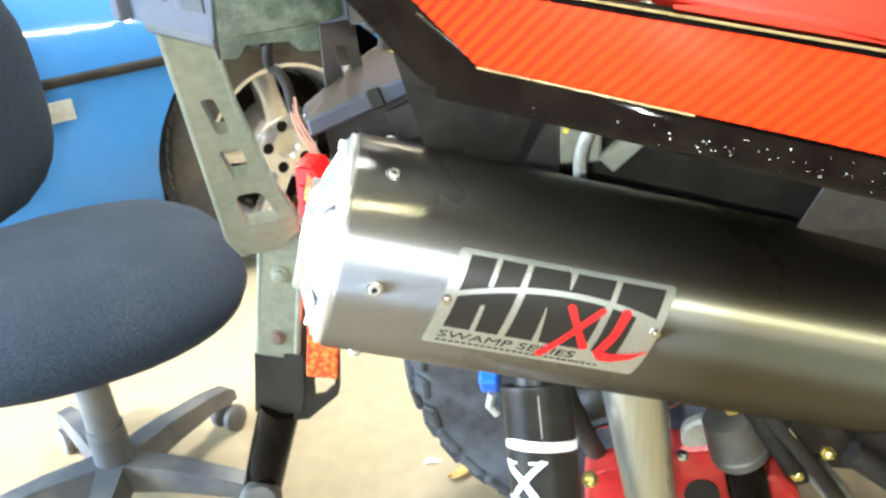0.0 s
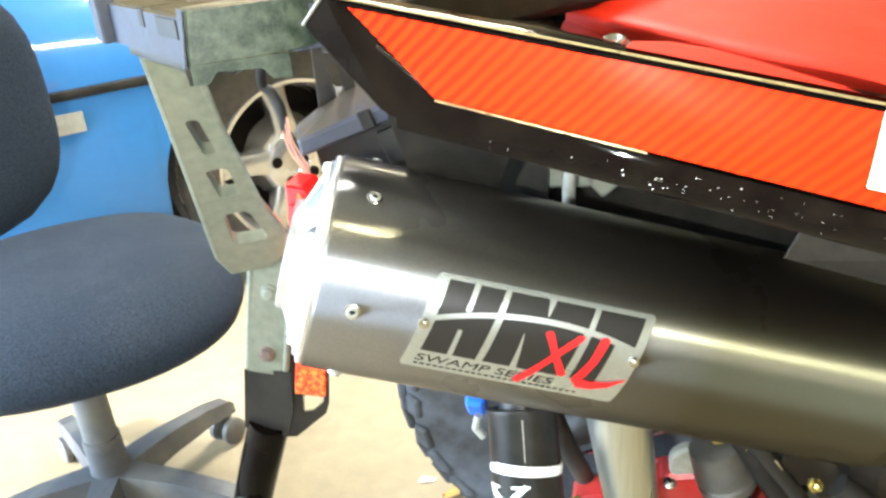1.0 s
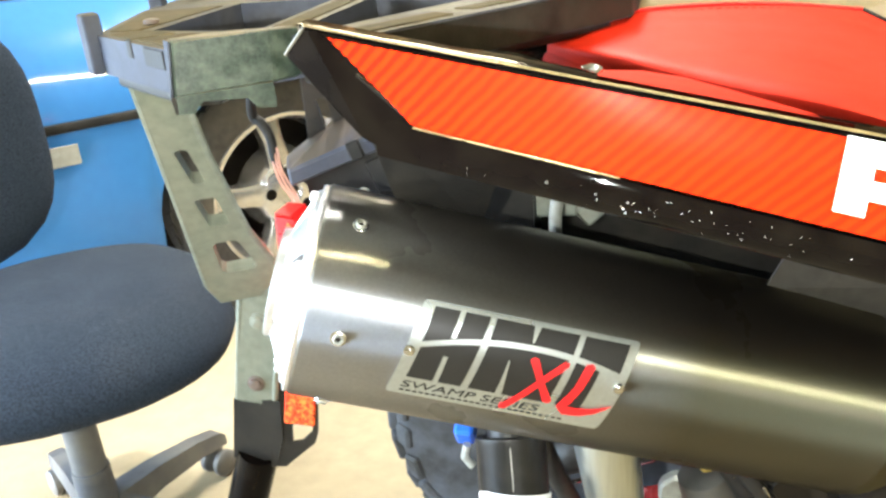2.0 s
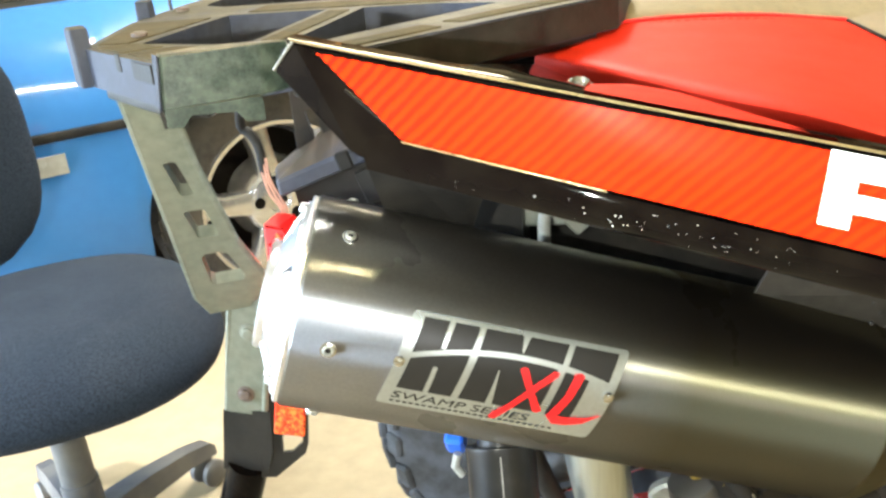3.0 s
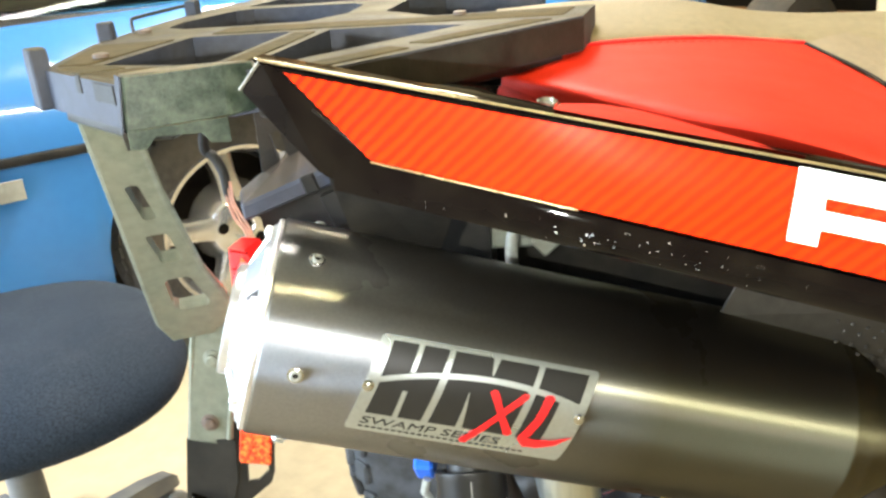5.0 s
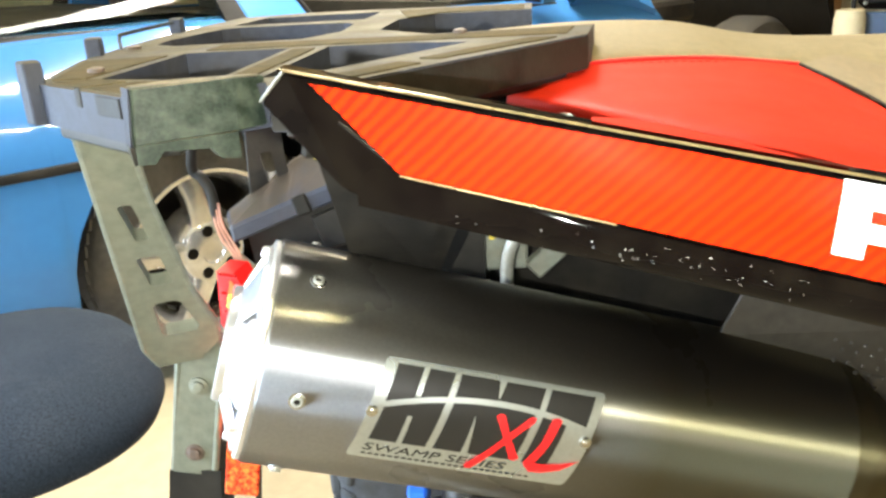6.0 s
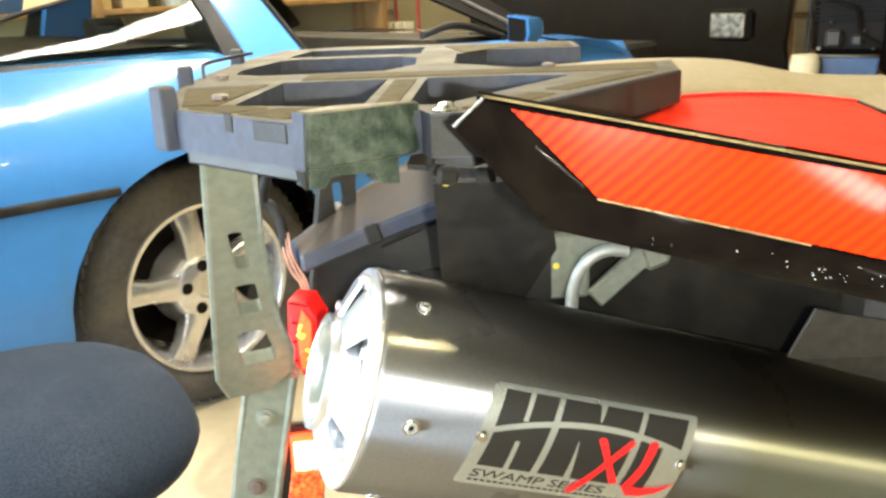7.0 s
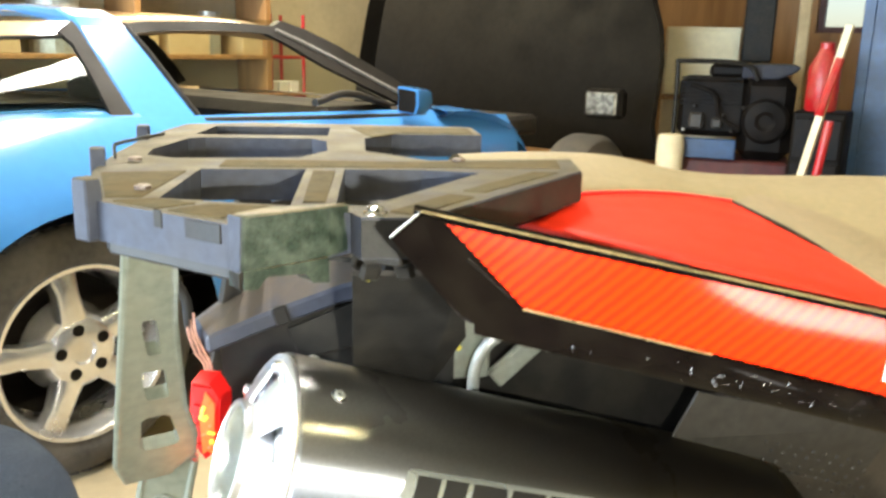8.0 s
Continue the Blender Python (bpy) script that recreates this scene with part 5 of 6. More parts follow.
def cushion(cx, cy, z, up, down, rx, ry, turn, n=48):
    loops = []
    for th in (-75, -60, -40, -20, 0, 15, 30, 45, 60, 72, 82, 88):
        f = math.cos(radians(th)) ** 0.55
        z1 = z + (up if th > 0 else down) * math.sin(radians(th))
        loop = []
        for i in range(n):
            a = i * math.tau / n
            e = 2 / 2.5
            x, y = abs(math.cos(a)) ** e * math.copysign(rx, math.cos(a)) * f, abs(math.sin(a)) ** e * math.copysign(ry, math.sin(a)) * f
            c, q = math.cos(radians(turn)), math.sin(radians(turn))
            loop.append((cx + x * c - y * q, cy + x * q + y * c, z1))
        loops.append(loop)
    return rings(loops)


part("seat", cushion(CX + 0.010, CY + 0.010, 0.445, 0.090, 0.060, 0.265, 0.275, 35), "fabric", chair, "charcoal fabric seat cushion", True)
bl = []
BC, BLAT, BNOR = Vector((-0.935, 0.440, 0)), Vector((0.7071, 0.7071, 0)), Vector((0.7071, -0.7071, 0))
for k in range(15):
    t = k / 14
    w = 0.225 * max(0.05, 1 - abs(2 * t - 1) ** 3.2) ** 0.5
    th = 0.042 * max(0.10, 1 - abs(2 * t - 1) ** 4) ** 0.5
    bl.append([BC + BLAT * (math.cos(i * math.tau / 24) * w) + BNOR * (math.sin(i * math.tau / 24) * th - 0.05 * t) + Vector((0, 0, 0.50 + 0.48 * t)) for i in range(24)])
part("backrest", rings(bl), "fabric", chair, "charcoal fabric backrest", True)
part("post", lathe((CX, CY - 0.02, 0.10), (0, 0, 1), [(0, 0.034), (0.10, 0.032), (0.101, 0.029), (0.19, 0.028), (0.191, 0.026), (0.31, 0.026)], 24), "greyplastic", chair, "telescoping grey plastic post cover", True)
part("mechanism", box((0.20, 0.12, 0.03), pose(CX, CY, 0.395, 0, 0, 35), 0.006), "satin", chair)
part("back_bar", tube(curve([(CX - 0.05, CY + 0.02, 0.39), (-0.93, 0.44, 0.40), (-1.0, 0.50, 0.50), (-0.99, 0.49, 0.62)]), 0.014, 10), "satin", chair)
for k in range(5):
    a = radians(71 + 72 * k)
    d = Vector((math.cos(a), math.sin(a), 0))
    c = Vector((CX, CY - 0.02, 0))
    leg = part("leg", rings([[c + d * s + d.cross(Vector((0, 0, 1))) * (w * i) + Vector((0, 0, z + h * j)) for i, j in ((-1, 0), (1, 0), (0.8, 1), (-0.8, 1))] for s, w, z, h in ((0.02, 0.03, 0.075, 0.055), (0.12, 0.024, 0.080, 0.045), (0.22, 0.020, 0.075, 0.035), (0.275, 0.018, 0.065, 0.030), (0.29, 0.012, 0.06, 0.02))]), "greyplastic", chair, "", True)
    e = c + d * 0.268
    for o in (-0.018, 0.018):
        q = Vector((e.x, e.y, 0.028)) + d.cross(Vector((0, 0, 1))) * o
        part("caster", lathe(q - d.cross(Vector((0, 0, 1))) * 0.011, d.cross(Vector((0, 0, 1))), [(0, 0.012), (0.002, 0.024), (0.006, 0.028), (0.016, 0.028), (0.020, 0.024), (0.022, 0.012)], 18), "greyplastic", leg, "", True)

# ---- blue sports car with its front hood tipped open ----
car = thing("sports_car", g(1.2, -0.9, 0), "bright blue low sports car with open front hood", "car")
belt = lambda u: 0.915 - 0.035 * max(0, u) ** 1.0 * 0.7 if u < 1.4 else 0.88 - 0.08 * (u - 1.4)  # noqa: E731


def arch(u, c, r=0.375):
    d = abs(u - c)
    return 0.335 + math.sqrt(r * r - d * d) if d < r else 0


def side_v(z, u):
    """How far the side bulges out at a height."""
    f = 0.045 + 0.02 * math.exp(-((u / 0.5) ** 2))
    return f - 2.2 * max(0, z - 0.66) ** 2 - (0.35 * max(0, 0.5 - z) ** 2) - 0.05 * max(0, -u - 0.55) ** 2


cols = sorted({round(-1.05 + 0.05 * k, 3) for k in range(60)} | {-0.375, 0.375, -0.37, 0.37, -0.36, 0.36, -0.34, 0.34, 2.065})
cols = [u for u in cols if u <= 2.06]


def side_panel(v_of, flip=1):
    loops = []
    for u in cols:
        lo = max(0.20 if u > -0.4 else 0.26, arch(u, 0), arch(u, 2.44))
        loops.append([g(u, v_of(lo + (belt(u) - lo) * k / 12, u), lo + (belt(u) - lo) * k / 12) for k in range(13)])
    return rings(loops, False, False)


body = part("body", join(side_panel(side_v), side_panel(lambda z, u: -1.74 - side_v(z, u))), "blue", car, "bright blue painted body side", True)
# deck between the sides, tail and rocker
deck = []
for u in (-1.05, -0.9, -0.6, -0.3, 0.0, 0.25):
    zb = belt(u)
    deck.append([g(u, side_v(zb, u), zb), g(u, side_v(zb, u) - 0.05, zb + 0.014), g(u, -0.20, zb + 0.022), g(u, -0.87, zb + 0.03), g(u, -1.54, zb + 0.022), g(u, -1.74 - side_v(zb, u), zb)])
part("rear_deck", rings(deck, False, False), "blue", car, "", True)
part("tail_panel", rings([[g(-1.05, side_v(z, -1.05), z), g(-1.10, -0.2, z), g(-1.12, -0.87, z), g(-1.10, -1.5, z), g(-1.05, -1.74 - side_v(z, -1.05), z)] for z in (0.26, 0.5, 0.7, belt(-1.05))], False, False), "blue", car, "", True)
part("cowl", rings([[g(u, side_v(0.87, u) - 0.005, belt(u)), g(u, -0.10, belt(u) + 0.012), g(u, -0.87, belt(u) + 0.03), g(u, -1.74, belt(u))] for u in (1.36, 1.5, 1.7)], False, False), "satin", car, "", True)
part("front_fender", rings([[g(u, side_v(z - 0.01, u), z - 0.03), g(u, 0.02, z), g(u, -0.10, z + 0.012), g(u, -0.24, z)] for u, z in ((1.45, 0.875), (1.6, 0.87), (1.75, 0.85), (1.88, 0.80), (1.97, 0.72), (2.02, 0.62))], False, False), "blue", car, "", True)
part("wheel_well", rings([[g(0.46 * math.cos(a), 0.02, 0.335 + 0.40 * math.sin(a)) for a in [k * math.pi / 12 for k in range(13)]], [g(0.46 * math.cos(a), -0.42, 0.335 + 0.40 * math.sin(a)) for a in [k * math.pi / 12 for k in range(13)]]], False, False), "dark", car)
part("underbody", box((3.0, 1.5, 0.12), gm(0.6, -0.87, 0.24), 0.02), "dark", car)
part("inner_panel", box((0.02, 1.6, 0.62), gm(0.47, -0.87, 0.5), 0), "dark", car)
for u0, u1 in ((-1.04, -0.225), (0.225, 1.35), (1.37, 2.05)):
    part("rub_strip", rings([[g(u, side_v(z, u) + o, z) for z, o in ((0.634, 0.001), (0.637, 0.010), (0.648, 0.012), (0.656, 0.009), (0.658, 0.001))] for u in [u0 + (u1 - u0) * k / 12 for k in range(13)]]), "satin", car, "black rub strip", True)
part("side_marker", slab([g(-0.605, side_v(0.6, -0.56) + 0.004, 0.560), g(-0.522, side_v(0.6, -0.52) + 0.004, 0.560), g(-0.522, side_v(0.6, -0.52) + 0.004, 0.607), g(-0.605, side_v(0.6, -0.56) + 0.004, 0.607)], 0.004, 0.001), "marker", car, "dull grey rectangular side marker")

# greenhouse: blue hoop, black frames, glass; the sides lean inward towards the roof
HB, HT = -0.10, -0.335
lean = lambda z: -0.0955 - 0.939 * (z - 0.90)  # noqa: E731


def cabin(s, u, z, inward=0.0):
    """A point of the leaning cabin side, near (0) or far (1)."""
    v = lean(z) - inward
    return g(u, -1.74 - v if s else v, z)


hoop = []
half = [(lean(z), z, 0.232 - 0.075 * (z - 0.90), 0.432 - 0.26 * (z - 0.90)) for z in (0.885, 0.95, 1.02, 1.09, 1.135)] + [(-0.350, 1.164, 0.212, 0.366), (-0.42, 1.186, 0.212, 0.362), (-0.6, 1.198, 0.212, 0.360)]
for v, z, ua, ub in half + [(-0.87, 1.203, 0.212, 0.360)] + [(-1.74 - v, z, ua, ub) for v, z, ua, ub in reversed(half)]:
    k = 0.025 * math.copysign(min(1.0, abs(v + 0.87) / 0.3), v + 0.87)
    hoop.append([g(ua, v, z), g(ua + 0.012, v + k * 0.25, z + 0.004), g(ub - 0.012, v + k * 0.25, z + 0.004), g(ub, v, z), g(ub, v - k, z - 0.03), g(ua, v - k, z - 0.03)])
part("roof_hoop", rings(hoop), "blue", car, "blue roll hoop pillar")
part("roof_panel", rings([[g(u, v, z - 0.018 * (u - 0.65) ** 2 / 0.1) for v, z in ((HT - 0.004, 1.152), (-0.37, 1.174), (-0.46, 1.190), (-0.87, 1.203), (-1.28, 1.190), (-1.37, 1.174), (-1.40, 1.152), (-1.38, 1.13), (-0.87, 1.165), (-0.36, 1.13))] for u in (0.366, 0.45, 0.6, 0.75, 0.88, 0.99)]), "roof", car, "brown tinted lift-out roof panel", True)
for s in (0, 1):
    part("windscreen_pillar", rings([[cabin(s, ui, zi), cabin(s, uo, zo), cabin(s, uo, zo, 0.03), cabin(s, ui, zi, 0.03)] for ui, zi, uo, zo in ((0.875, 1.140, 0.985, 1.182), (0.94, 1.108, 1.070, 1.158), (1.06, 1.030, 1.185, 1.104), (1.27, 0.926, 1.372, 0.985), (1.36, 0.875, 1.46, 0.920))]), "dark", car, "black windscreen pillar", True)
    part("pillar_seal", tube([cabin(s, u, z, -0.004) for u, z in ((0.93, 1.150), (1.005, 1.118), (1.12, 1.060), (1.32, 0.950), (1.41, 0.900))], 0.007, 8), "trimgrey", car, "grey rubber seal along the pillar", True)
    part("window_rail", rings([[cabin(s, u, z, -0.002), cabin(s, u, z + 0.030, -0.002), cabin(s, u, z + 0.030, 0.03), cabin(s, u, z, 0.03)] for u, z in ((0.355, 1.120), (0.45, 1.132), (0.65, 1.140), (0.80, 1.140), (0.93, 1.132))]), "dark", car, "black window seal", True)
    part("window_rail", tube([cabin(s, 0.366, 1.150), cabin(s, 0.392, 1.08), cabin(s, 0.412, 1.00), cabin(s, 0.438, 0.90)], 0.010, 8), "dark", car, "black window seal", True)
    part("sill_strip", tube([cabin(s, 0.44, 0.888, -0.01), cabin(s, 0.9, 0.872, -0.005), cabin(s, 1.40, 0.858, 0.0)], 0.012, 8), "satin", car)
    part("hatch_frame", slab([cabin(s, 0.170, 0.905), cabin(s, 0.176, 0.99), cabin(s, 0.172, 1.085), cabin(s, 0.150, 1.118), cabin(s, 0.205, 1.150), cabin(s, 0.212, 1.135), cabin(s, 0.224, 1.02), cabin(s, 0.234, 0.895)], 0.012 if s else -0.012), "dark", car, "black hatch frame")
    part("hatch_band", slab([cabin(s, 0.210, 1.152, -0.003), cabin(s, 0.02, 1.146, -0.003), cabin(s, -0.25, 1.085, -0.003), cabin(s, -0.27, 1.050, -0.003), cabin(s, 0.0, 1.109, -0.003), cabin(s, 0.165, 1.114, -0.003)], 0.010 if s else -0.010), "roof", car, "brown band over the hatch glass")
    part("hatch_seal", tube([cabin(s, 0.165, 1.112, -0.004), cabin(s, 0.0, 1.106, -0.004), cabin(s, -0.28, 1.045, -0.004), cabin(s, -0.74, 0.935, -0.004)], 0.006, 8), "satin", car, "", True)
    part("hatch_seal", rings([[cabin(s, u, z, -0.006), cabin(s, u, z + 0.018, -0.004), cabin(s, u, z + 0.018, 0.02), cabin(s, u, z, 0.02)] for u, z in ((0.20, 0.900), (-0.1, 0.908), (-0.4, 0.916), (-0.74, 0.924))]), "satin", car, "", True)
    gl = part("hatch_glass", rings([[cabin(s, u0 + (u1 - u0) * k / 5, z0 + (z1 - z0) * k / 5, 0.006 - 0.016 * math.sin(math.pi * k / 5)) for k in range(6)] for u0, z0, u1, z1 in ((0.178, 0.905, 0.166, 1.115), (0.0, 0.91, 0.0, 1.108), (-0.28, 0.912, -0.28, 1.045), (-0.74, 0.92, -0.74, 0.938))], False, False), "glass", car, "clear curved hatch glass", True)
    gl.visible_shadow = False
gl = part("hatch_glass", rings([[g(0.21, v, 1.160 + 0.035 * (1 - ((v + 0.87) / 0.54) ** 2)), g(0.03, v, 1.150 + 0.035 * (1 - ((v + 0.87) / 0.54) ** 2)), g(-0.3, v + 0.05 * (1 if v > -0.87 else -1), 1.075), g(-0.78, v + 0.14 * (1 if v > -0.87 else -1), 0.945)] for v in (-0.335, -0.6, -0.869, -1.14, -1.405)], False, False), "glass", car, "clear curved hatch glass", True)
gl.visible_shadow = False
gl = part("windscreen", rings([[g(1.44 + 0.12 * (1 - ((v + 0.87) / 0.77) ** 2), v, 0.895), g(0.985, -0.87 + (v + 0.87) * 0.68, 1.180 + 0.015 * (1 - ((v + 0.87) / 0.77) ** 2))] for v in (-0.12, -0.4, -0.87, -1.34, -1.62)], False, False), "glass", car, "raked windscreen", True)
gl.visible_shadow = False
for v in (-0.45, -1.25):
    part("car_seat", rings([[g(u, v + w * math.cos(a), z + 0 * a) + UX * (0.06 * math.sin(a)) for a in [k * math.tau / 12 for k in range(12)]] for u, w, z in ((0.58, 0.20, 0.45), (0.46, 0.22, 0.70), (0.38, 0.20, 0.86), (0.35, 0.15, 0.92), (0.34, 0.14, 0.98), (0.34, 0.07, 1.005))]), "dark", car, "dark bucket seat", True)
part("dashboard", box((0.40, 1.42, 0.20), gm(1.20, -0.87, 0.795), 0.04), "dark", car)
for v in (-0.09, -1.65):
    part("door_card", box((0.98, 0.03, 0.42), gm(0.88, v, 0.655), 0.01), "dark", car, "dark inner door lining")
part("cargo_floor", rings([[g(u, v, belt(u) + 0.036) for v in (-0.16, -0.87, -1.58)] for u in (-0.70, -0.3, 0.0, 0.22)], False, False), "dark", car, "dark load floor under the hatch")
part("cabin_floor", box((1.6, 1.5, 0.04), gm(0.5, -0.87, 0.45), 0.01), "dark", car)
mirror = part("wing_mirror", rings([[g(1.24 + a, 0.010 + b * k, 0.925 + c * k) for b, c in ((-0.045, -0.045), (0.035, -0.05), (0.050, -0.02), (0.045, 0.035), (-0.045, 0.045))] for a, k in ((-0.01, 1.0), (0.05, 0.95), (0.09, 0.6))]), "blue", car, "blue wing mirror", True)
part("mirror_glass", slab([g(1.228, -0.030, 0.885), g(1.228, 0.040, 0.880), g(1.228, 0.050, 0.905), g(1.228, 0.048, 0.955), g(1.228, -0.030, 0.964)], 0.002), "dark", mirror)

# rear wheel: tyre, five-spoke alloy rim, wheel nuts
wheel = part("wheel", lathe(g(0, -0.275, 0.335), VX, [(0, 0.24), (0.02, 0.31), (0.05, 0.332), (0.235, 0.332), (0.268, 0.318), (0.285, 0.29), (0.288, 0.25), (0.280, 0.231), (0.15, 0.225)], 72, False), "rubber", car, "wide black road tyre", True)
for k in range(60):
    a = k * math.tau / 60
    part("tread_rib", box((0.026, 0.07, 0.006), gm(0, -0.055, 0.335) @ Matrix.Rotation(a, 4, "Y") @ Matrix.Translation((0, 0, 0.329)) @ Matrix.Rotation(0.4, 4, "Z"), 0), "rubber", wheel)
part("rim", lathe(g(0, -0.20, 0.335), VX, [(0, 0.18), (0.02, 0.20), (0.17, 0.205), (0.19, 0.222), (0.205, 0.231), (0.212, 0.229), (0.210, 0.219), (0.190, 0.209), (0.05, 0.196), (0.04, 0.10)], 64, False), "alu", wheel, "dull polished alloy rim", True)
# dark disc added behind the spokes to paint the shade in their gaps
part("gap_disc", lathe(g(0, -0.14, 0.335), VX, [(0, 0.19), (0.02, 0.19)], 40), "dark", wheel)
part("hub", lathe(g(0, -0.10, 0.335), VX, [(0, 0.12), (0.06, 0.098), (0.082, 0.092), (0.092, 0.080), (0.092, 0.034), (0.082, 0.030), (0.080, 0.0)], 48, False), "alu", wheel, "", True)
for k in range(5):
    a = radians(100 + 72 * k)
    ca, sa = math.cos(a), math.sin(a)
    loops = []
    for r, w, v, d in ((0.070, 0.040, -0.012, 0.05), (0.11, 0.033, -0.008, 0.045), (0.16, 0.030, -0.006, 0.04), (0.205, 0.036, -0.010, 0.04), (0.216, 0.044, -0.014, 0.03)):
        loops.append([g(ca * r - sa * x, v + y, 0.335 + sa * r + ca * x) for x, y in ((-w, -d), (w, -d), (w * 0.9, -0.006), (w * 0.6, 0.0), (-w * 0.6, 0.0), (-w * 0.9, -0.006))])
    part("spoke", rings(loops), "alu", wheel, "", True)
    b = a
    part("wheel_nut", lathe(g(math.cos(b) * 0.0603, -0.02, 0.335 + math.sin(b) * 0.0603), VX, [(0, 0.0155), (0.0135, 0.0155), (0.014, 0.012)], 16, True), "dark", wheel)
front = part("wheel", lathe(g(2.80, -0.26, 0.345), VX, [(0, 0.24), (0.03, 0.33), (0.06, 0.345), (0.19, 0.345), (0.225, 0.32), (0.24, 0.25), (0.2, 0.2)], 48), "rubber", car, "dusty front tyre", True)
part("engine", join(box((0.9, 0.7, 0.25), gm(2.1, -0.87, 0.62), 0.03), box((0.4, 0.9, 0.1), gm(2.6, -0.87, 0.72), 0.02)), "grime", car, "dark engine bay parts")
# hood: tipped forward, dark underside towards the cabin
hl = []
for v, o in ((0.05, 0.16), (0.02, 0.04), (-0.10, 0.0), (-0.5, -0.03), (-0.90, -0.04), (-1.35, -0.03), (-1.90, 0.0), (-2.08, 0.04), (-2.12, 0.16)):
    e = abs((v + 1.03) / 1.08) ** 6
    near = max(0.0, v + 1.03)
    hl.append([g(u - o * q, v - near * k, z - d * e) for u, q, k, z, d in ((3.35, 0.4, 0.0, 0.52, 0), (3.32, 1, 0.0, 0.72, 0), (3.38, 1, 0.0, 1.05, 0), (3.42, 1, 0.035, 1.22, 0), (3.46, 1, 0.10, 1.40, 0.03), (3.58, 1, 0.22, 1.78, 0.14), (3.66, 1, 0.34, 2.02, 0.3))])
hood = part("hood", rings(hl, False, False), "dark", car, "black underside of the tipped hood", True)
part("headlamp", box((0.08, 0.22, 0.15), gm(2.95, -0.115, 0.84, 0), 0.02), "dark", car, "square headlamp in a dark surround")
part("lamp_glass", box((0.02, 0.175, 0.115), gm(2.90, -0.115, 0.84), 0.012), "lampglass", car, "bright square headlamp glass")
part("wiper", tube(curve([g(1.25, -0.10, 0.90), g(1.0, -0.05, 0.95), g(0.8, 0.0, 0.93)]), 0.012, 8), "satin", car)

# ---- clutter ----
leaf = thing("dry_leaf", (-0.075, 0.49, 0), "small curled dry brown leaf on the floor", "leaf")
part("blade", rings([[(-0.100 + 0.05 * t, 0.485 + 0.035 * t - 0.016 * math.sin(math.pi * t), 0.004 + 0.006 * math.sin(3 * t)), (-0.100 + 0.05 * t, 0.485 + 0.035 * t, 0.010 + 0.002 * t), (-0.100 + 0.05 * t, 0.485 + 0.035 * t + 0.016 * math.sin(math.pi * t) + 0.001, 0.005 + 0.008 * t)] for t in (0, 0.2, 0.4, 0.6, 0.8, 1.0)], False, False), "leafm", leaf)
scrap = thing("paper_scrap", (-0.14, 0.53, 0), "scrap of white paper on the floor", "scrap")
part("sheet", slab([(-0.155, 0.52, 0.003), (-0.125, 0.525, 0.004), (-0.122, 0.535, 0.003), (-0.150, 0.533, 0.005)], 0.001), "white", scrap)

column = thing("lift_column", (2.58, 3.13, 0), "tall blue painted steel lift column", "column")
cm = pose(2.58, 3.13, 1.3, 0, 0, -38)
part("upright", join(box((0.34, 0.02, 2.6), cm @ pose(0, -0.09, 0), 0.004), box((0.02, 0.18, 2.6), cm @ pose(-0.16, 0.01, 0), 0.004), box((0.02, 0.18, 2.6), cm @ pose(0.16, 0.01, 0), 0.004)), "bluemetal", column)
part("flange", box((0.05, 0.012, 2.6), cm @ pose(-0.145, -0.105, 0), 0.003), "bluemetal", column)
for z in (0.3, 0.8, 1.05):
    part("bolt", lathe(cm @ Vector((0.06, -0.10, z - 1.3)), (-0.61, -0.79, 0), [(0, 0.014), (0.01, 0.014), (0.012, 0.008)], 8), "zinc", column)
part("base_plate", box((0.5, 0.4, 0.02), pose(2.58, 3.13, 0.01, 0, 0, -38), 0.003), "bluemetal", column)

jack = thing("engine_hoist", (1.78, 2.44, 0), "red and white engine hoist with a slanting boom", "hoist")
part("boom", tube([(1.74, 2.46, 0.45), (1.80, 2.42, 0.85), (1.855, 2.375, 1.22)], 0.019, 4), "cream", jack, "scuffed white and red boom")
part("ram", tube([(1.79, 2.42, 0.40), (1.83, 2.39, 0.86)], 0.017, 12), "redpaint", jack, "red ram")
part("sleeve", tube([(1.795, 2.41, 0.88), (1.835, 2.38, 1.10)], 0.017, 8), "redpaint", jack)
part("foot", box((0.12, 0.6, 0.08), pose(1.75, 2.45, 0.04, 0, 0, -38), 0.01), "redpaint", jack)
part("mast", box((0.08, 0.08, 0.5), pose(1.75, 2.47, 0.30, 0, 0, -38), 0.01), "redpaint", jack)

bench = thing("tool_cabinet", (2.12, 2.96, 0), "dark steel tool cabinet", "cabinet")
part("carcass", box((0.22, 0.26, 0.86), pose(2.14, 2.97, 0.43, 0, 0, -38), 0.008), "dark", bench)
for k in range(4):
    part("drawer", box((0.20, 0.02, 0.18), pose(2.06, 2.87, 0.14 + 0.2 * k, 0, 0, -38), 0.004), "engine", bench)
sack = thing("red_can", (2.10, 2.94, 0.86), "red can standing on a dark cabinet", "can")
part("shell", lathe((2.10, 2.94, 0.86), (0, 0, 1), [(0, 0.062), (0.01, 0.068), (0.19, 0.068), (0.25, 0.04), (0.275, 0.032)], 20), "redpaint", sack, "", True)
part("cap", lathe((2.10, 2.94, 1.13), (0, 0, 1), [(0, 0.03), (0.03, 0.03), (0.035, 0.02)], 12), "redpaint", sack)

cart = thing("generator_cart", (1.95, 3.52, 0), "black engine on a tubular cart with blue tray", "cart")
ct = pose(1.95, 3.52, 0, 0, 0, -27)
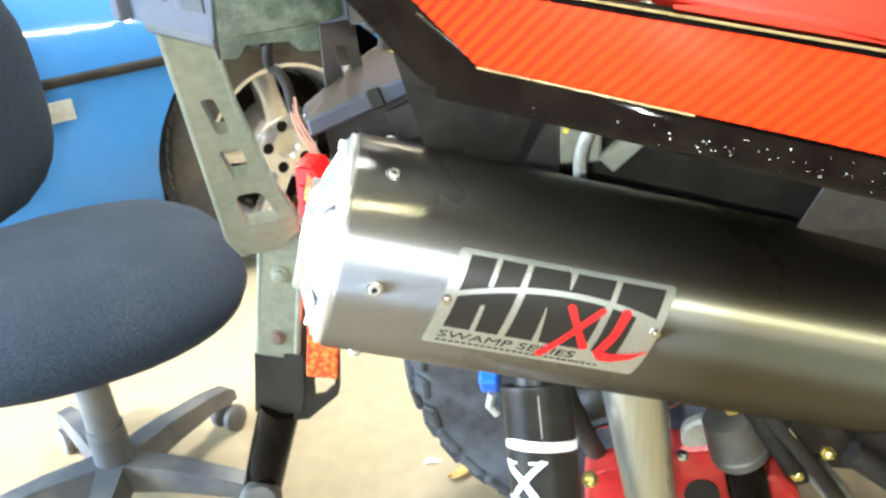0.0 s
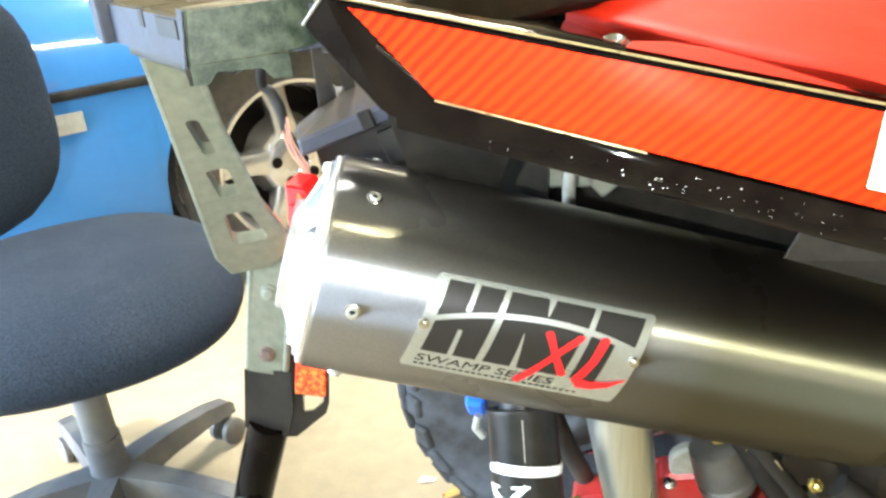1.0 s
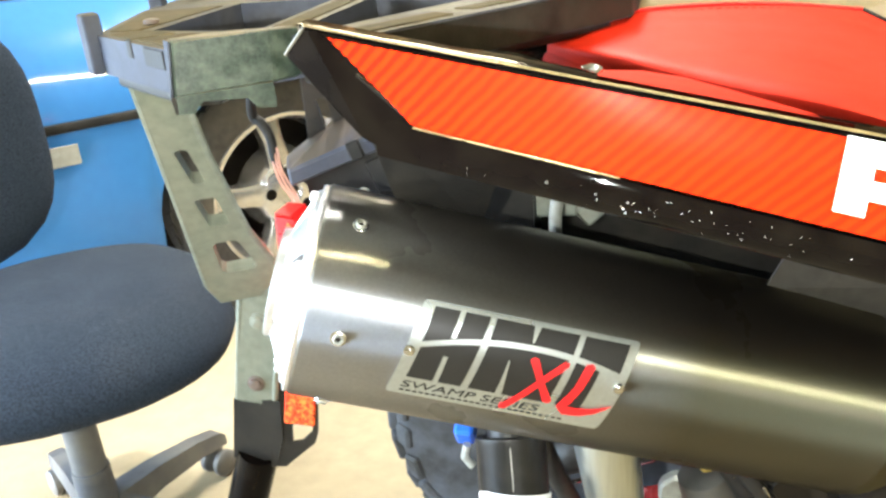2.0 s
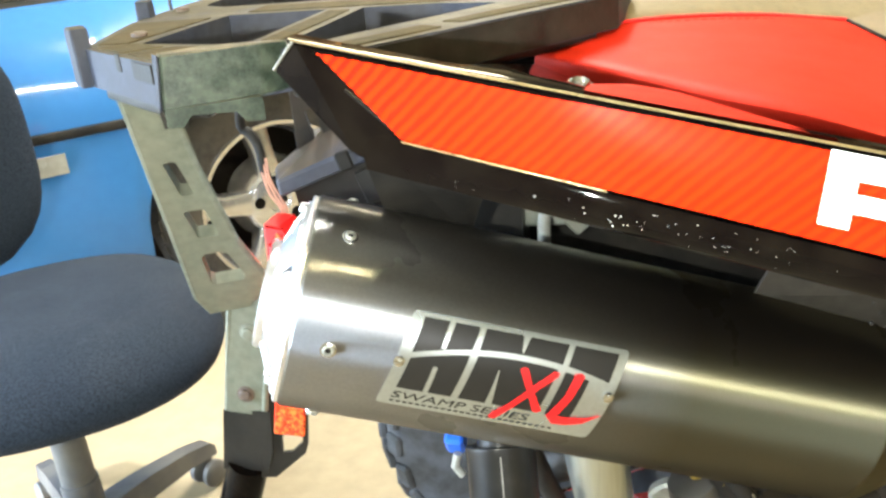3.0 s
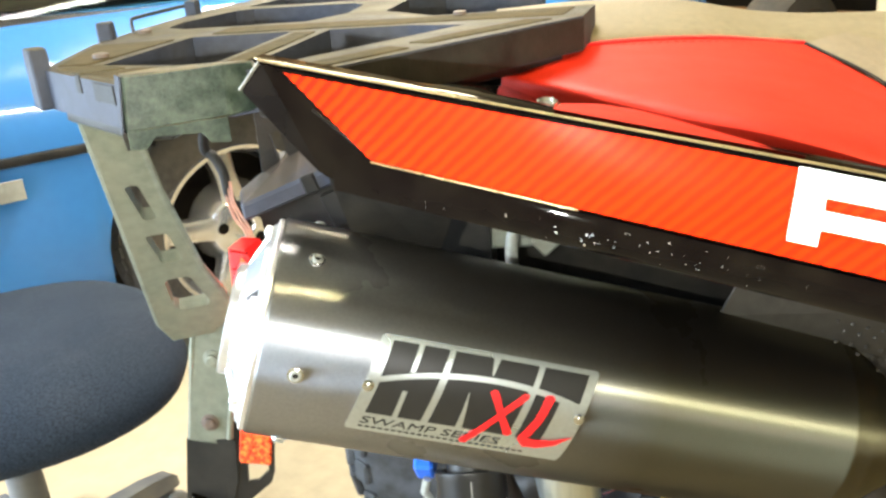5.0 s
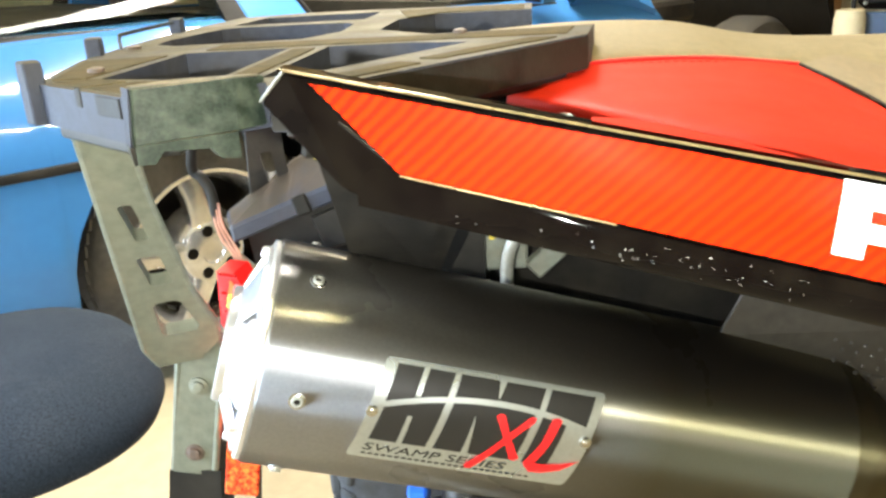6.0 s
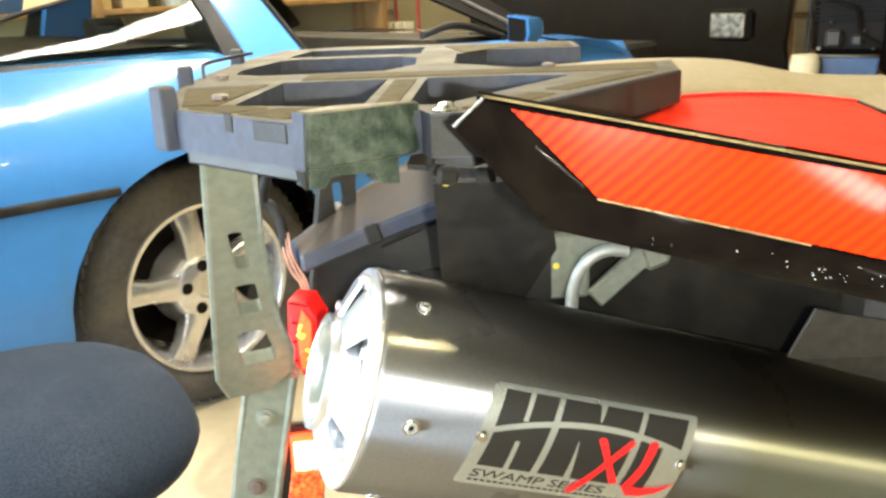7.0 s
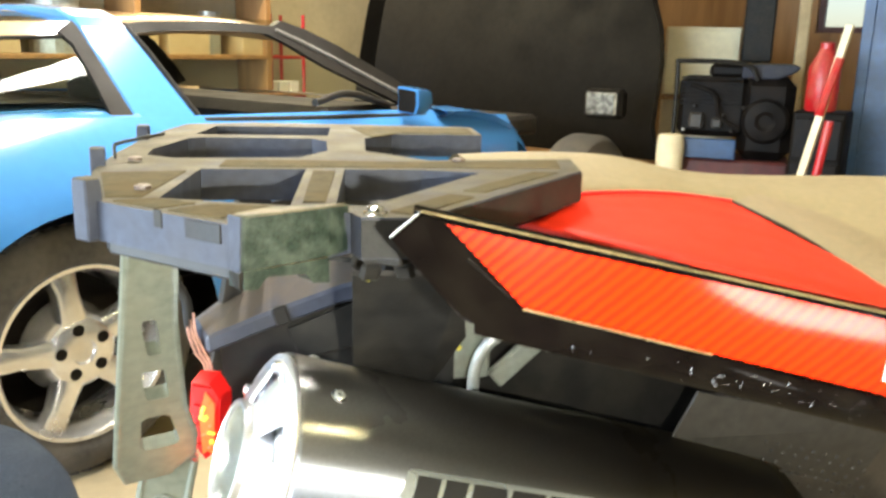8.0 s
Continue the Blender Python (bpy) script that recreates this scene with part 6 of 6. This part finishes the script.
part("tray", box((0.56, 0.36, 0.15), ct @ pose(0.02, 0, 0.505), 0.012), "maroon", cart, "dull maroon base tray")
part("drawer", box((0.31, 0.03, 0.10), ct @ pose(-0.11, -0.19, 0.635), 0.006), "bluemetal", cart, "blue front box")
part("engine_block", join(box((0.34, 0.26, 0.30), ct @ pose(-0.09, 0, 0.84), 0.03), box((0.26, 0.28, 0.42), ct @ pose(0.17, 0, 0.79), 0.05), box((0.20, 0.16, 0.07), ct @ pose(-0.02, 0, 1.02), 0.02)), "engine", cart, "oily black engine")
for k in range(7):
    part("fin", box((0.30, 0.012, 0.010), ct @ pose(-0.10, -0.134, 0.85 + 0.022 * k), 0.002), "engine", cart)
part("flywheel_cover", lathe(ct @ Vector((0.17, -0.13, 0.78)), (-0.45, -0.89, 0), [(0, 0.115), (0.02, 0.112), (0.035, 0.095), (0.04, 0.05), (0.03, 0.03)], 24), "engine", cart, "round black fan cover")
part("tank", soften(rings([[ct @ Vector((x, y, z)) for x, y in ((0.04, -0.12), (0.31 - c, -0.12), (0.31 - c, 0.12), (0.04, 0.12))] for z, c in ((0.985, 0.10), (1.02, 0.02), (1.045, 0.0), (1.06, 0.03))]), 0.008), "rack", cart, "dark blue-grey tank")
part("handle", tube(curve([ct @ Vector((-0.27, -0.15, 0.45)), ct @ Vector((-0.27, -0.15, 0.98)), ct @ Vector((-0.275, -0.15, 1.05)), ct @ Vector((-0.24, -0.15, 1.065)), ct @ Vector((0.05, -0.15, 1.055)), ct @ Vector((0.12, -0.15, 0.98))]), 0.012, 8), "satin", cart, "black tube handle", True)
part("pipe", tube(curve([ct @ Vector((-0.20, -0.15, 0.95)), ct @ Vector((-0.08, -0.17, 0.90)), ct @ Vector((-0.05, -0.17, 0.80)), ct @ Vector((0.04, -0.16, 0.74))]), 0.010, 8), "engine", cart)
part("carburettor", join(box((0.07, 0.06, 0.08), ct @ pose(-0.16, -0.15, 0.77), 0.01), box((0.05, 0.05, 0.05), ct @ pose(-0.06, -0.15, 0.76), 0.008)), "grime", cart)
for k in range(4):
    part("leg", box((0.03, 0.03, 0.43), ct @ pose(-0.22 + 0.44 * (k % 2), -0.14 + 0.28 * (k // 2), 0.215), 0.004), "satin", cart)
for k in range(7):
    part("fitting", lathe(ct @ Vector((-0.22 + 0.047 * k, -0.145, 0.72 + 0.041 * ((k * 3) % 5))), (-0.45, -0.89, 0.1), [(0, 0.009), (0.02, 0.009), (0.026, 0.005)], 8), "zinc" if k == 0 else "grime", cart)

board = thing("cream_cabinet", (2.02, 4.22, 0), "cream painted cabinet against the back wall", "cabinet")
part("carcass", box((0.42, 0.30, 1.25), pose(2.05, 4.22, 0.625, 0, 0, -20), 0.01), "cream", board)
part("door", box((0.40, 0.02, 0.36), pose(1.99, 4.06, 1.05, 0, 0, -20), 0.004), "cream", board)
part("ledge", box((0.46, 0.10, 0.03), pose(2.0, 4.09, 0.85, 0, 0, -20), 0.004), "wood", board)
tower = thing("speaker_tower", (2.22, 3.86, 0), "tall black box standing before the back wall", "box")
part("case", box((0.16, 0.16, 0.6), pose(2.22, 3.86, 1.36, 0, 0, -27), 0.01), "matte", tower)
part("stand", box((0.05, 0.05, 1.06), pose(2.22, 3.86, 0.53, 0, 0, -27), 0.004), "matte", tower)
part("foot", box((0.22, 0.22, 0.03), pose(2.22, 3.86, 0.015, 0, 0, -27), 0.004), "matte", tower)
can2 = thing("white_drum", (1.60, 3.42, 0), "pale plastic drum standing on the floor", "drum")
part("shell", lathe((1.60, 3.42, 0), (0, 0, 1), [(0, 0.055), (0.02, 0.065), (0.66, 0.068), (0.70, 0.06), (0.705, 0.02)], 24), "cream", can2, "", True)
mast = thing("timber_post", (2.48, 3.78, 0), "pale timber post up to the ceiling", "post")
part("shaft", box((0.06, 0.08, 2.7), pose(2.44, 3.80, 1.35, 0, 0, -25), 0.006), "card", mast)

shelf = thing("wall_shelf", tuple(g(1.6, -3.2, 0)), "wooden wall shelving with boxes and tins", "shelf")
for z in (0.55, 1.0, 1.45, 1.9):
    part("board", box((3.2, 0.35, 0.03), gm(1.6, -3.2, z), 0.004), "wood", shelf)
for u in (0.0, 1.07, 2.13, 3.2):
    part("upright", box((0.05, 0.35, 2.2), gm(u, -3.2, 1.1), 0.004), "wood", shelf)
random.seed(4)
for z in (0.565, 1.015, 1.465):
    u = 0.12
    while u < 3.0:
        w, h = random.uniform(0.12, 0.34), random.uniform(0.14, 0.34)
        kind = random.choice(("cardboard_box", "cardboard_box", "storage_tin", "storage_box"))
        m = {"cardboard_box": "card", "storage_tin": "zinc", "storage_box": random.choice(("cream", "white", "bluemetal", "redpaint"))}[kind]
        lab = {"card": "brown cardboard box on a wooden shelf", "zinc": "grey metal tin on a wooden shelf", "cream": "cream box on a wooden shelf", "white": "white box on a wooden shelf", "bluemetal": "blue box on a wooden shelf", "redpaint": "red box on a wooden shelf"}[m]
        b = thing(kind, tuple(g(u + w / 2, -3.2, z)), lab, "box", "boxes on the shelf")
        if kind == "storage_tin":
            part("tin", lathe(g(u + w / 2, -3.2, z), (0, 0, 1), [(0, w / 2 - 0.01), (h - 0.02, w / 2 - 0.01), (h - 0.018, w / 2), (h, w / 2)], 20), m, b)
        else:
            part("carton", box((w, 0.26, h), gm(u + w / 2, -3.2, z + h / 2), 0.004), m, b)
            part("lid", box((w + 0.008, 0.268, 0.03), gm(u + w / 2, -3.2, z + h - 0.012), 0.003), m, b)
        u += w + random.uniform(0.02, 0.16)

# red tube stand with boxes, beyond the car against the side wall
stand = thing("tube_stand", tuple(g(3.42, -3.2, 0)), "red steel tube stand with a wooden board", "stand")
for u in (3.25, 3.58):
    for v in (-3.33, -3.07):
        part("upright", tube([g(u, v, 0), g(u, v, 1.32)], 0.014, 8), "redpaint", stand, "red tube upright", True)
for z in (0.70, 1.00):
    for v in (-3.33, -3.07):
        part("crossbar", tube([g(3.25, v, z), g(3.58, v, z)], 0.012, 8), "redpaint", stand, "red crossbar", True)
part("board", box((0.40, 0.30, 0.02), gm(3.415, -3.2, 0.722), 0.003), "wood", stand)
for u in (3.31, 3.42, 3.53):
    carton = thing("storage_box", tuple(g(u, -3.2, 0.732)), "small white box on a wooden board", "box", "white boxes on the stand")
    part("carton", box((0.085, 0.16, 0.075), gm(u, -3.2, 0.770), 0.004), "white", carton)
    part("lid", box((0.089, 0.164, 0.016), gm(u, -3.2, 0.810), 0.003), "white", carton)
